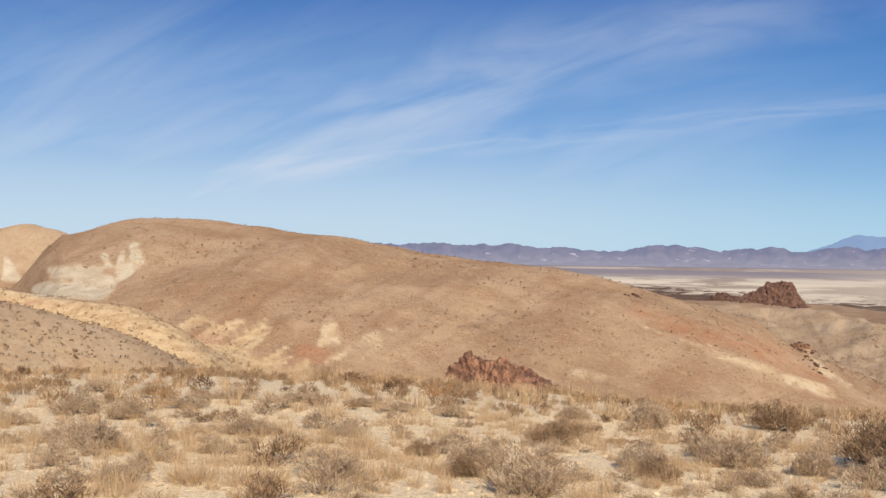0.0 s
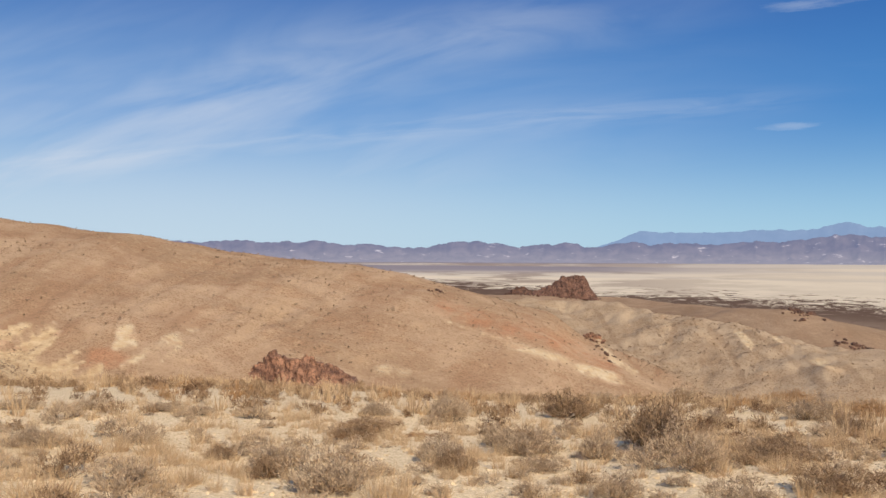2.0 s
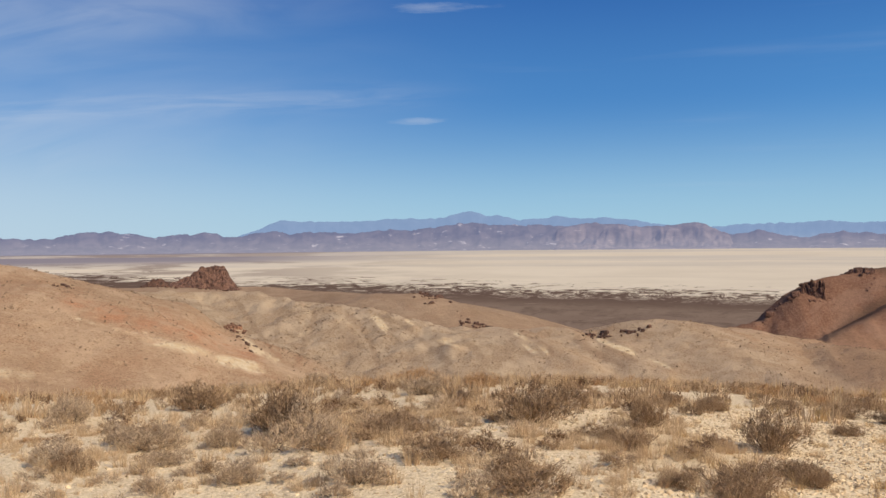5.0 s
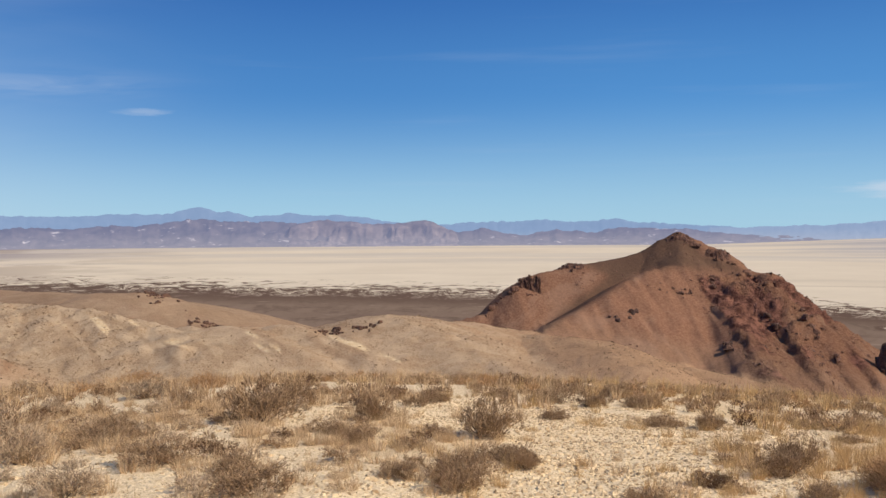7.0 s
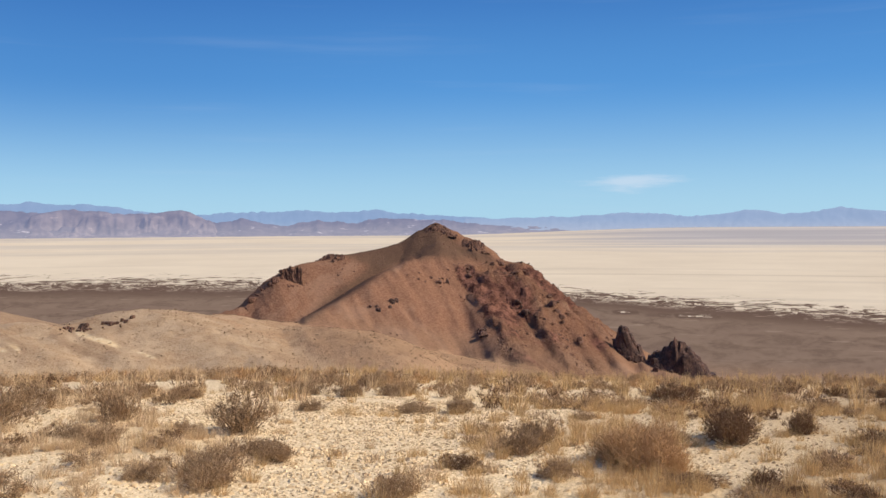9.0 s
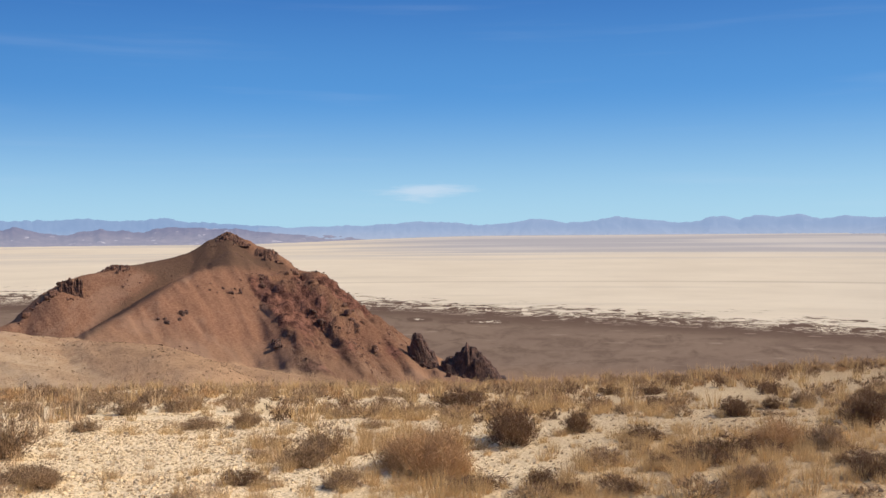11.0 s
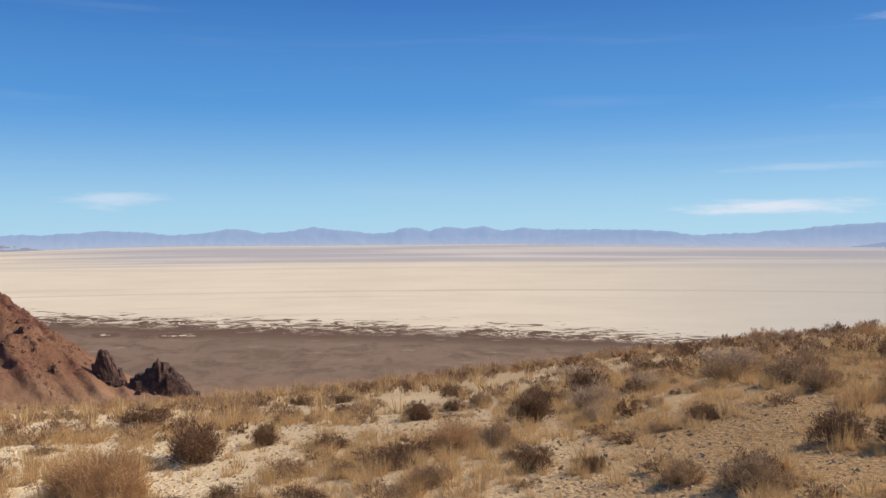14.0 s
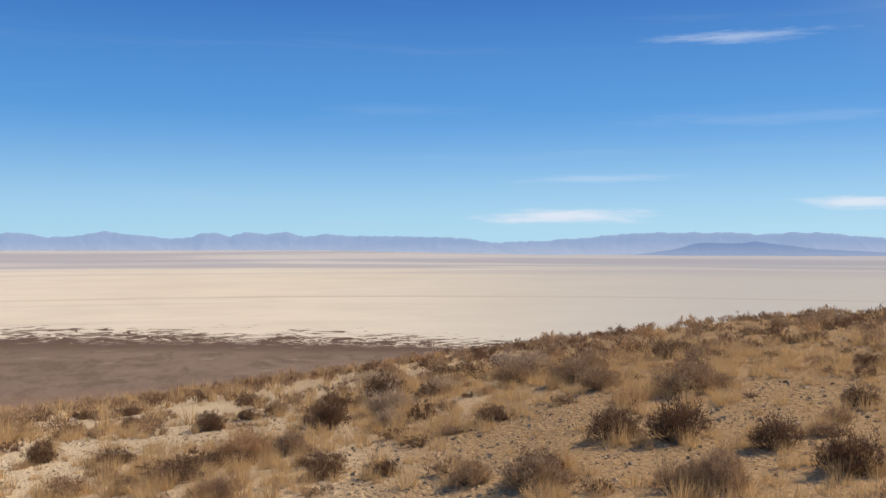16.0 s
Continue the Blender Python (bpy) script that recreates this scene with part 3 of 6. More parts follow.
    f4 = k.noise(k.xyz(k.math("MULTIPLY", turn, 0.03), k.math("MULTIPLY", out_, 16.0), 9.0), 1.0, 3, 0.5)
    f7 = k.noise(k.xyz(k.math("MULTIPLY", turn, 0.5), k.math("MULTIPLY", out_, 12.0), 5.0), 1.0, 6, 0.68, 0.8)
    flats = k.mix(k.ramp(f7, 0.36, 0.64), (0.15, 0.105, 0.075), (0.24, 0.172, 0.122))
    flats = k.mix(k.math("MULTIPLY", k.ramp(f2, 0.4, 0.7), 0.25), flats, (0.265, 0.195, 0.14))
    flats = k.mix(k.math("MULTIPLY", k.ramp(f1, 0.42, 0.66), 0.4), flats, (0.175, 0.122, 0.09))
    f5 = k.noise(k.xyz(k.math("MULTIPLY", turn, 0.75), k.math("MULTIPLY", out_, 30.0), 2.0), 1.0, 5, 0.6, 1.2)
    thread = k.math("SUBTRACT", 1.0, k.ramp(k.math("ABSOLUTE", k.math("SUBTRACT", f5, 0.5)), 0.012, 0.04))
    salt = k.math("MULTIPLY", k.math("MULTIPLY", k.math("MAXIMUM", k.math("MULTIPLY", thread, k.ramp(f7, 0.44, 0.54)), k.ramp(f5, 0.6, 0.63)), k.ramp(lake, 0.2, 0.42)), k.ramp(turn, 14.0, 26.0))
    shore_ = k.math("MULTIPLY", k.ramp(k.math("ADD", lake, k.math("MULTIPLY", k.math("SUBTRACT", f7, 0.5), 0.6)), -0.02, 0.26), 0.85)
    flats = k.mix(shore_, flats, (0.115, 0.075, 0.055))
    flats = k.mix(salt, flats, (0.66, 0.56, 0.41))
    f6 = k.noise(k.xyz(k.math("MULTIPLY", turn, 0.35), k.math("MULTIPLY", out_, 30.0), 6.0), 1.0, 4, 0.6)
    flats = k.mix(k.math("MULTIPLY", k.ramp(f6, 0.62, 0.68), 0.45), flats, (0.34, 0.26, 0.19))
    col = k.mix(flat, col, flats)
    beds = k.mix(k.ramp(f1, 0.3, 0.7), (0.67, 0.58, 0.43), (0.61, 0.522, 0.385))
    beds = k.mix(k.math("MULTIPLY", k.ramp(f4, 0.55, 0.7), 0.2), beds, (0.36, 0.30, 0.24))
    beds = k.mix(k.math("MULTIPLY", k.ramp(turn, 86.0, 118.0), 0.85), beds, (0.44, 0.42, 0.365))
    # the far margin is banded with scrub, its lilac grey painted in as distance haze
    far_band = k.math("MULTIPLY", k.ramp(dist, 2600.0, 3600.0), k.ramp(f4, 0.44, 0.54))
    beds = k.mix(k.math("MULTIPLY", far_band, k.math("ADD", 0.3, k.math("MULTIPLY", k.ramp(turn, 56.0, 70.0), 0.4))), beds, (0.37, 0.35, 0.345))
    # the rising apron carries far haze in its base colour
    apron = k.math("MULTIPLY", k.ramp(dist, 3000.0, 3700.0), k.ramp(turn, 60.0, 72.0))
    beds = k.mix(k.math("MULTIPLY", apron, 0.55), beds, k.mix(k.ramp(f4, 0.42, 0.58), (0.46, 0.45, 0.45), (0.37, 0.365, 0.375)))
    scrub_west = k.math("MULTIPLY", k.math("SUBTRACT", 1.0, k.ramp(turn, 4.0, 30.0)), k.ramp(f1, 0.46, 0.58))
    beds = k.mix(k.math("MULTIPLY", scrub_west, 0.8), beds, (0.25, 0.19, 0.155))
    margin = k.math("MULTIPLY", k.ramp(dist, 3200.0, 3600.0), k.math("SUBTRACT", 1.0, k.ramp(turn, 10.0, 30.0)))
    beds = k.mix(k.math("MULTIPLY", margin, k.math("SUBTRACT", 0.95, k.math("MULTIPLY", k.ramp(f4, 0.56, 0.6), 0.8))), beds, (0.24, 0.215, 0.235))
    track = k.math("SUBTRACT", 1.0, k.ramp(k.math("ABSOLUTE", k.math("SUBTRACT", dist, k.math("ADD", 2060.0, k.math("MULTIPLY", f4, 60.0)))), 8.0, 26.0))
    beds = k.mix(k.math("MULTIPLY", track, k.math("MULTIPLY", k.ramp(turn, 50.0, 62.0), 0.35)), beds, (0.40, 0.32, 0.23))
    edge = k.math("ADD", lake, k.math("MULTIPLY", k.math("SUBTRACT", f3, 0.52), 1.25))
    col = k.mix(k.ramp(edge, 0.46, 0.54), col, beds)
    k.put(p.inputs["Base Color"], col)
    p.inputs["Roughness"].default_value = 0.95
    p.inputs["Specular IOR Level"].default_value = 0.0
    bump = k.add("ShaderNodeBump")
    bump.inputs["Strength"].default_value = 0.8
    bump.inputs["Distance"].default_value = 0.016
    k.put(bump.inputs["Height"], k.math("ADD", stony, k.math("MULTIPLY", n4, 0.4)))
    # broken rock and rough slopes beyond the near ground
    crack = k.math("ADD", k.noise(place, 0.35, 6, 0.7), k.math("MULTIPLY", k.noise(k.scaled(place, 1, 1, 0.5), 1.2, 4, 0.7), 0.5))
    hillside = k.math("MULTIPLY", k.ramp(dist, 60.0, 120.0), k.math("SUBTRACT", 1.0, k.ramp(dist, 440.0, 560.0)))
    rough = k.add("ShaderNodeBump")
    k.put(rough.inputs["Strength"], k.math("MULTIPLY", hillside, k.math("ADD", 0.35, k.math("MULTIPLY", face, 0.65))))
    rough.inputs["Distance"].default_value = 1.6
    k.put(rough.inputs["Height"], crack)
    k.put(rough.inputs["Normal"], bump.outputs[0])
    k.put(p.inputs["Normal"], rough.outputs[0])
    return m


def plant_material(name, dark, light, tip, through_=0.25):
    m, k, p = material(name)
    info = k.add("ShaderNodeObjectInfo")
    geo = k.add("ShaderNodeNewGeometry")
    place = k.add("ShaderNodeTexCoord").outputs["Object"]
    c = k.mix(geo.outputs["Random Per Island"], dark, light)
    c = k.mix(k.math("MULTIPLY", k.noise(place, 1.3, 2), 0.5), c, tip)
    c = k.mix(k.math("MULTIPLY", info.outputs["Random"], 0.35), c, tip)
    k.put(p.inputs["Base Color"], c)
    p.inputs["Roughness"].default_value = 0.85
    p.inputs["Specular IOR Level"].default_value = 0.2
    thin = k.add("ShaderNodeBsdfTranslucent")
    k.put(thin.inputs[0], c)
    both = k.add("ShaderNodeMixShader")
    both.inputs[0].default_value = through_
    k.put(both.inputs[1], p.outputs[0])
    k.put(both.inputs[2], thin.outputs[0])
    k.put(m.node_tree.nodes["Material Output"].inputs[0], both.outputs[0])
    return m


def rock_material(name, dark, light, scale):
    m, k, p = material(name)
    place = k.add("ShaderNodeTexCoord").outputs["Object"]
    n1 = k.noise(place, scale, 6, 0.65)
    n2 = k.noise(place, scale * 6, 4, 0.6)
    joint = k.noise(k.scaled(place, 1, 1, 0.3), scale * 2.2, 3, 0.6)
    c = k.mix(k.ramp(n1, 0.3, 0.7), dark, light)
    c = k.mix(k.math("MULTIPLY", k.ramp(n2, 0.5, 0.7), 0.5), c, tuple(0.45 * v for v in dark))
    # weathered joints that run up the rock
    seam = k.math("SUBTRACT", 1.0, k.ramp(k.math("ABSOLUTE", k.math("SUBTRACT", joint, 0.5)), 0.0, 0.05))
    c = k.mix(k.math("MULTIPLY", seam, 0.6), c, tuple(0.35 * v for v in dark))
    k.put(p.inputs["Base Color"], c)
    p.inputs["Roughness"].default_value = 0.9
    bump = k.add("ShaderNodeBump")
    bump.inputs["Strength"].default_value = 0.8
    bump.inputs["Distance"].default_value = 0.2 / scale
    k.put(bump.inputs["Height"], k.math("SUBTRACT", k.math("MULTIPLY", n2, 0.5), k.math("MULTIPLY", seam, 0.5)))
    k.put(p.inputs["Normal"], bump.outputs[0])
    return m


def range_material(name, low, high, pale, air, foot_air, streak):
    """Far range: rock colours, with kilometres of blue air painted on as glow, thickest along its foot."""
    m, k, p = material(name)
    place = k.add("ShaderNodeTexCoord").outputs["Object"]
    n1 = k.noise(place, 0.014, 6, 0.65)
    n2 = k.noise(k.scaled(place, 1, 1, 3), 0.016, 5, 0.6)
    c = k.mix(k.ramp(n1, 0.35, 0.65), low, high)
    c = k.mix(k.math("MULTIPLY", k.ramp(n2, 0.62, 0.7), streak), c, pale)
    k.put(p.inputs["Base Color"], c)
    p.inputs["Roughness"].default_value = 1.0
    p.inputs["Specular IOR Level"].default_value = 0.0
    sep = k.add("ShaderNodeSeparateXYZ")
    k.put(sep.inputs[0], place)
    # painted haze: the rock gives off the colour of the air
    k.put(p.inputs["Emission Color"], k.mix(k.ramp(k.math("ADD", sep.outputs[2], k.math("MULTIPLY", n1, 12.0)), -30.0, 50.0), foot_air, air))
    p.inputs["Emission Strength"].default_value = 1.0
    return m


GROUND = ground_material()
TWIG = plant_material("grey_twigs", (0.10, 0.063, 0.037), (0.54, 0.37, 0.21), (0.45, 0.295, 0.16), 0.26)
# paler copy of the grey twigs: the west's front light put into colour
TAN_TWIG = plant_material("tan_twigs", (0.20, 0.142, 0.092), (0.71, 0.54, 0.35), (0.57, 0.42, 0.26), 0.2)
WOOD = plant_material("dark_stems", (0.045, 0.03, 0.02), (0.12, 0.08, 0.05), (0.08, 0.053, 0.033))
STRAW = plant_material("straw", (0.42, 0.275, 0.12), (0.75, 0.525, 0.265), (0.62, 0.42, 0.195), 0.38)
PALE_STRAW = plant_material("pale_straw", (0.45, 0.32, 0.178), (0.73, 0.54, 0.33), (0.62, 0.435, 0.242), 0.25)
RUST = plant_material("rusty_twigs", (0.34, 0.195, 0.095), (0.6, 0.385, 0.19), (0.5, 0.3, 0.14), 0.32)
DUSK = plant_material("dark_twigs", (0.055, 0.03, 0.018), (0.34, 0.2, 0.105), (0.2, 0.116, 0.06), 0.22)
RED_ROCK = rock_material("red_rock", (0.10, 0.047, 0.031), (0.21, 0.103, 0.062), 0.5)
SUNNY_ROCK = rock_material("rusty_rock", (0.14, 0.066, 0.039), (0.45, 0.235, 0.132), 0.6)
BROWN_ROCK = rock_material("brown_rock", (0.08, 0.04, 0.027), (0.21, 0.108, 0.064), 0.5)
DARK_ROCK = rock_material("dark_rock", (0.04, 0.019, 0.014), (0.16, 0.082, 0.054), 0.4)
BUTTE_ROCK = rock_material("butte_rock", (0.10, 0.05, 0.033), (0.28, 0.145, 0.09), 0.5)
CLOD = rock_material("clods", (0.24, 0.15, 0.08), (0.46, 0.305, 0.165), 3.0)


def pebble_material():
    m, k, p = material("pebbles")
    place = k.add("ShaderNodeTexCoord").outputs["Object"]
    geo = k.add("ShaderNodeNewGeometry")
    sep = k.add("ShaderNodeSeparateXYZ")
    k.put(sep.inputs[0], place)
    turn = k.math("MULTIPLY", k.math("ARCTAN2", sep.outputs[0], sep.outputs[1]), 57.2958)
    pale = k.mix(geo.outputs["Random Per Island"], (0.34, 0.225, 0.11), (0.80, 0.62, 0.375))
    brown = k.mix(geo.outputs["Random Per Island"], (0.19, 0.12, 0.062), (0.49, 0.34, 0.18))
    k.put(p.inputs["Base Color"], k.mix(k.ramp(turn, 60.0, 90.0), pale, brown))
    p.inputs["Roughness"].default_value = 0.9
    return m


PEBBLE = pebble_material()


# ---- mesh helpers ----
def mesh_from(name, verts, tris, mat, smooth_shade=False):
    me = bpy.data.meshes.new(name)
    verts, tris = np.asarray(verts, np.float32), np.asarray(tris, np.int32)
    side = tris.shape[1]
    me.vertices.add(len(verts))
    me.vertices.foreach_set("co", verts.ravel())
    me.loops.add(tris.size)
    me.loops.foreach_set("vertex_index", tris.ravel())
    me.polygons.add(len(tris))
    me.polygons.foreach_set("loop_start", np.arange(0, tris.size, side, dtype=np.int32))
    me.polygons.foreach_set("loop_total", np.full(len(tris), side, np.int32))
    me.polygons.foreach_set("use_smooth", np.full(len(tris), smooth_shade, bool))
    me.update()
    me.materials.append(mat)
    return me


def paint(me, name, rgb):
    att = me.attributes.new(name, "FLOAT_COLOR", "POINT")
    full = np.ones((len(rgb), 4), np.float32)
    full[:, :3] = rgb
    att.data.foreach_set("color", full.ravel())


# Open gravel between the shrubs: bearing, distance, half width in degrees, half depth in metres.
OPEN_SPOTS = [(-24.4, 12.7, 1.7, 1.7), (-15.8, 13.5, 2.1, 1.8), (-28.8, 13.4, 1.0, 1.7), (-12.2, 13.3, 1.7, 1.7), (7.7, 19.0, 2.7, 2.5), (2.4, 14.1, 1.4, 1.8), (-11.6, 16.0, 2.1, 2.1), (0.4, 12.7, 1.7, 1.7), (17.3, 33.5, 4.1, 4.4), (30.4, 10.5, 3.1, 1.4),
              (26.0, 8.3, 2.1, 1.1), (35.5, 14.5, 1.4, 1.9), (7.1, 19.6, 2.1, 2.6), (18.1, 28.5, 2.4, 3.7), (24.4, 8.6, 2.4, 1.1), (28.5, 9.7, 1.7, 1.3), (36.7, 13.4, 1.0, 1.7), (51.0, 10.0, 3.8, 1.3), (34.8, 12.0, 1.7, 1.6), (49.6, 10.8, 3.1, 1.4),
              (48.2, 8.1, 2.4, 1.1), (58.2, 10.8, 1.7, 1.4), (51.6, 10.8, 4.4, 1.4), (62.8, 12.0, 1.4, 1.6), (79.7, 11.4, 2.1, 1.5), (78.0, 9.0, 2.4, 1.2), (96.8, 8.9, 2.1, 1.2), (78.3, 13.3, 1.7, 1.7), (103.1, 8.4, 3.1, 1.1), (99.5, 7.3, 2.1, 0.9),
              (110.9, 10.3, 2.1, 1.3), (107.5, 7.3, 3.1, 1.0), (119.6, 10.5, 3.8, 1.4)]


def bare_patch(x, y):
    """1 where the gravel lies open, 0 under litter and grass."""
    b = np.degrees(np.arctan2(x, y))
    open_ = 0.22 * np.exp(-((b - 52) / 16.0) ** 2) + 0.16 * (1 - smooth(b, 22, 38)) + 0.12 * (1 - smooth(b, -8, 6)) + 0.04 * np.exp(-((b - 82) / 12.0) ** 2) + 0.12 * smooth(b, 100, 112)
    open_ = open_ + 0.55 * np.exp(-((b - 55) / 8.5) ** 2 - ((np.hypot(x, y) - 9.5) / 3.2) ** 2)
    r = np.hypot(x, y)
    for b0, d0, wb, wd in OPEN_SPOTS:
        open_ = open_ + 0.5 * np.exp(-((b - b0) / wb) ** 2 - ((r - d0) / wd) ** 2)
    return smooth(fbm(x / 2.4, y / 2.4, 4, 71) + 0.3 * fbm(x / 9, y / 9, 2, 72) + open_, -0.22, 0.22)


# ---- ground ----
def build_ground():
    az = np.concatenate([np.arange(-48, -34, 0.5), np.arange(-34, 73, 0.15), np.arange(73, 132, 0.3), np.arange(132, 312, 2.0)])
    rr = np.concatenate([[0.01, 0.6, 1.5, 2.4], np.geomspace(3.2, 60, 62), np.arange(62, 130, 2.8), np.arange(131.5, 425, 1.6), np.arange(428, 560, 4.0), np.geomspace(566, 4850, 64)])
    A, R = np.meshgrid(np.radians(az), rr)
    X, Y = R * np.sin(A), R * np.cos(A)
    Z = terrain(X, Y)
    na, nr = len(az), len(rr)
    verts = np.stack([X, Y, Z], -1).reshape(-1, 3)
    i, j = np.meshgrid(np.arange(nr - 1), np.arange(na), indexing="ij")
    j2 = (j + 1) % na
    quads = np.stack([i * na + j, (i + 1) * na + j, (i + 1) * na + j2, i * na + j2], -1).reshape(-1, 4)[:, ::-1]
    me = mesh_from("ground", verts, quads, GROUND, True)
    x, y, z = verts.T
    r = np.hypot(x, y)
    b = np.degrees(np.arctan2(x, y))
    b = np.where(b < -48, b + 360, b)
    bb = np.where(b > 180, b - 360, b)
    below = np.degrees(np.arctan2(z - EYE, np.maximum(r, 1)))
    sp = {n: spine_height(x, y, *SPINES[n]) + EYE for n in SPINES}
    on = lambda n, reach=7.0: smooth(sp[n] - z, -reach, -1.5)
    shore = np.interp(bb, [q[0] for q in SHORE], [q[1] for q in SHORE])
    lake = np.clip(0.5 + (below - shore) * 0.45 + 0.05 * fbm(x / 160, y / 160, 4, 51), 0, 1) * smooth(r, 900, 1100)
    reds = [q for q in SPINES if q.startswith("red_")]
    hill = smooth(np.maximum.reduce([sp[q] for q in reds]) - np.maximum.reduce([plain(r) + EYE] + [sp[q] for q in SPINES if q not in reds]), -2.5, 0.5) * (r < 520)
    hill = hill * (1 - 0.2 * smooth(bb, 65.2, 67))
    base_tan = 0.22 * smooth(-below, 5.2, 7.2) * smooth(fbm(x / 25, y / 25, 3, 62) + 0.3, -0.3, 0.5)
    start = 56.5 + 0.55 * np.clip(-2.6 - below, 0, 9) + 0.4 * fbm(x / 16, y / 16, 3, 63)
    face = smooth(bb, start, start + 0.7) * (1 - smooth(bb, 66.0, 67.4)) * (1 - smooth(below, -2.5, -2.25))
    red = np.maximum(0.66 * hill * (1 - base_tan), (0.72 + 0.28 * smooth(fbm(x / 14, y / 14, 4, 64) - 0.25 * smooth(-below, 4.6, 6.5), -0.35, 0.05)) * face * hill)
    red = np.maximum(red, 0.52 * smooth(bb, 62.5, 64.5) * (1 - smooth(bb, 71.5, 74)) * smooth(r, 250, 300) * (1 - smooth(r, 400, 470)))
    wob = 0.5 * fbm(x / 12, y / 12, 4, 66, 0.65)
    torn = smooth(fbm((bb - 0.8 * below) / 0.9, below / 0.6, 4, 68, 0.65), -0.5, 0.35)

    def streak(pts, width, lo=110, hi=335):
        """A stain along a line down a slope: bearing and angle of its points, half its width in degrees."""
        near = np.full(x.shape, 99.0)
        for (a0, e0), (a1, e1) in zip(pts, pts[1:]):
            t = np.clip(((bb - a0) * (a1 - a0) + (below - e0) * (e1 - e0)) / ((a1 - a0) ** 2 + (e1 - e0) ** 2), 0, 1)
            near = np.minimum(near, np.hypot(bb - a0 - t * (a1 - a0), below - e0 - t * (e1 - e0)))
        return np.exp(-np.clip((near + 0.8 * wob * min(1.0, width / 0.4)) / (1.25 * width), 0, 9) ** 2) * (0.3 + 0.7 * torn) * (r > lo) * (r < hi)

    warp_b, warp_e = 0.22 * fbm(x / 9, y / 9, 4, 161, 0.6), 0.16 * fbm(x / 9, y / 9, 4, 162, 0.6)

    def patch(pts, soft=0.22, lo=110, hi=335):
        """A stained area with a torn rim: bearing and angle of its corners."""
        px_, py_ = bb + warp_b, below + warp_e
        near, inside = np.full(x.shape, 99.0), np.zeros(x.shape, bool)
        for (a0, e0), (a1, e1) in zip(pts, pts[1:] + pts[:1]):
            t = np.clip(((px_ - a0) * (a1 - a0) + (py_ - e0) * (e1 - e0)) / ((a1 - a0) ** 2 + (e1 - e0) ** 2), 0, 1)
            near = np.minimum(near, np.hypot(px_ - a0 - t * (a1 - a0), py_ - e0 - t * (e1 - e0)))
            if e0 != e1:
                inside ^= ((e0 > py_) != (e1 > py_)) & (px_ < (a1 - a0) * (py_ - e0) / (e1 - e0) + a0)
        return smooth(np.where(inside, near, -near), -0.6 * soft, soft) * (r > lo) * (r < hi)

    n = fbm(x / 14, y / 14, 4, 61)
    lake = np.maximum(lake, 0.62 * np.maximum.reduce([streak(q, w_, 700, 2600) for q, w_ in (([(66.3, -5.12), (68.2, -5.25), (69.6, -5.28)], 0.05), ([(70.0, -5.32), (72.4, -5.37)], 0.07), ([(75.0, -5.1), (75.9, -5.15)], 0.05), ([(76.4, -4.95), (77.6, -5.08)], 0.09))]))
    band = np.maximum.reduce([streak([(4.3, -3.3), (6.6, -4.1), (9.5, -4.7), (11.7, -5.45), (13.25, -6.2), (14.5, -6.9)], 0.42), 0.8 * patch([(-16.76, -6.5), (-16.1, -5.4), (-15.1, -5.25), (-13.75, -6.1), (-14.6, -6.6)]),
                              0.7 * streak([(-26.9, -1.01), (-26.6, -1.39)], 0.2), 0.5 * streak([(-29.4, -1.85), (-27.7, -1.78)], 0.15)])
    scar = np.maximum.reduce([patch([(-31.0, -1.9), (-30.2, -1.75), (-28.7, -1.75), (-27.7, -2.0), (-27.0, -2.3), (-27.4, -2.8), (-30.2, -2.65), (-31.0, -2.5)], 0.2),
                              1.3 * streak([(-27.4, -2.5), (-26.6, -1.9), (-25.9, -1.1), (-25.4, -0.4), (-25.6, 0.15)], 0.26), 1.1 * streak([(-26.9, -1.6), (-27.0, -0.9), (-27.2, -0.3)], 0.16),
                              streak([(-27.2, -1.9), (-26.5, -1.2), (-26.2, -0.1)], 0.16), 0.8 * patch([(-30.2, -0.85), (-28.3, -0.7), (-27.3, -1.3), (-27.6, -1.7), (-30.2, -1.5)], 0.35), (0.25 + 0.5 * torn) * patch([(-30.2, -1.2), (-27.2, -0.7), (-26.0, -1.0), (-26.8, -2.2), (-30.2, -2.0)], 0.3),
                              0.9 * patch([(-32.6, 0.07), (-32.1, -0.54), (-31.5, -1.53), (-31.5, -1.94), (-32.6, -1.78)], 0.3, 300, 420)])
    scar = np.minimum(scar, 1)
    wash_bed = patch([(-23.6, -4.2), (-22.1, -3.5), (-20.7, -3.9), (-18.1, -3.8), (-17.4, -4.8), (-17.7, -5.5), (-16.6, -5.3), (-15.4, -6.3), (-15.5, -7.2), (-21.4, -7.2), (-23.4, -5.9)], 0.4, 90)
    ray = below - 0.6 * bb + 0.3 * fbm(x / 30, y / 30, 3, 60)
    slide = fbm(ray / 0.5, bb / 5.0, 3, 67)
    streaky = smooth(fbm((bb + 0.5 * below) / 0.5, below / 0.9, 3, 167), -0.45, 0.25)
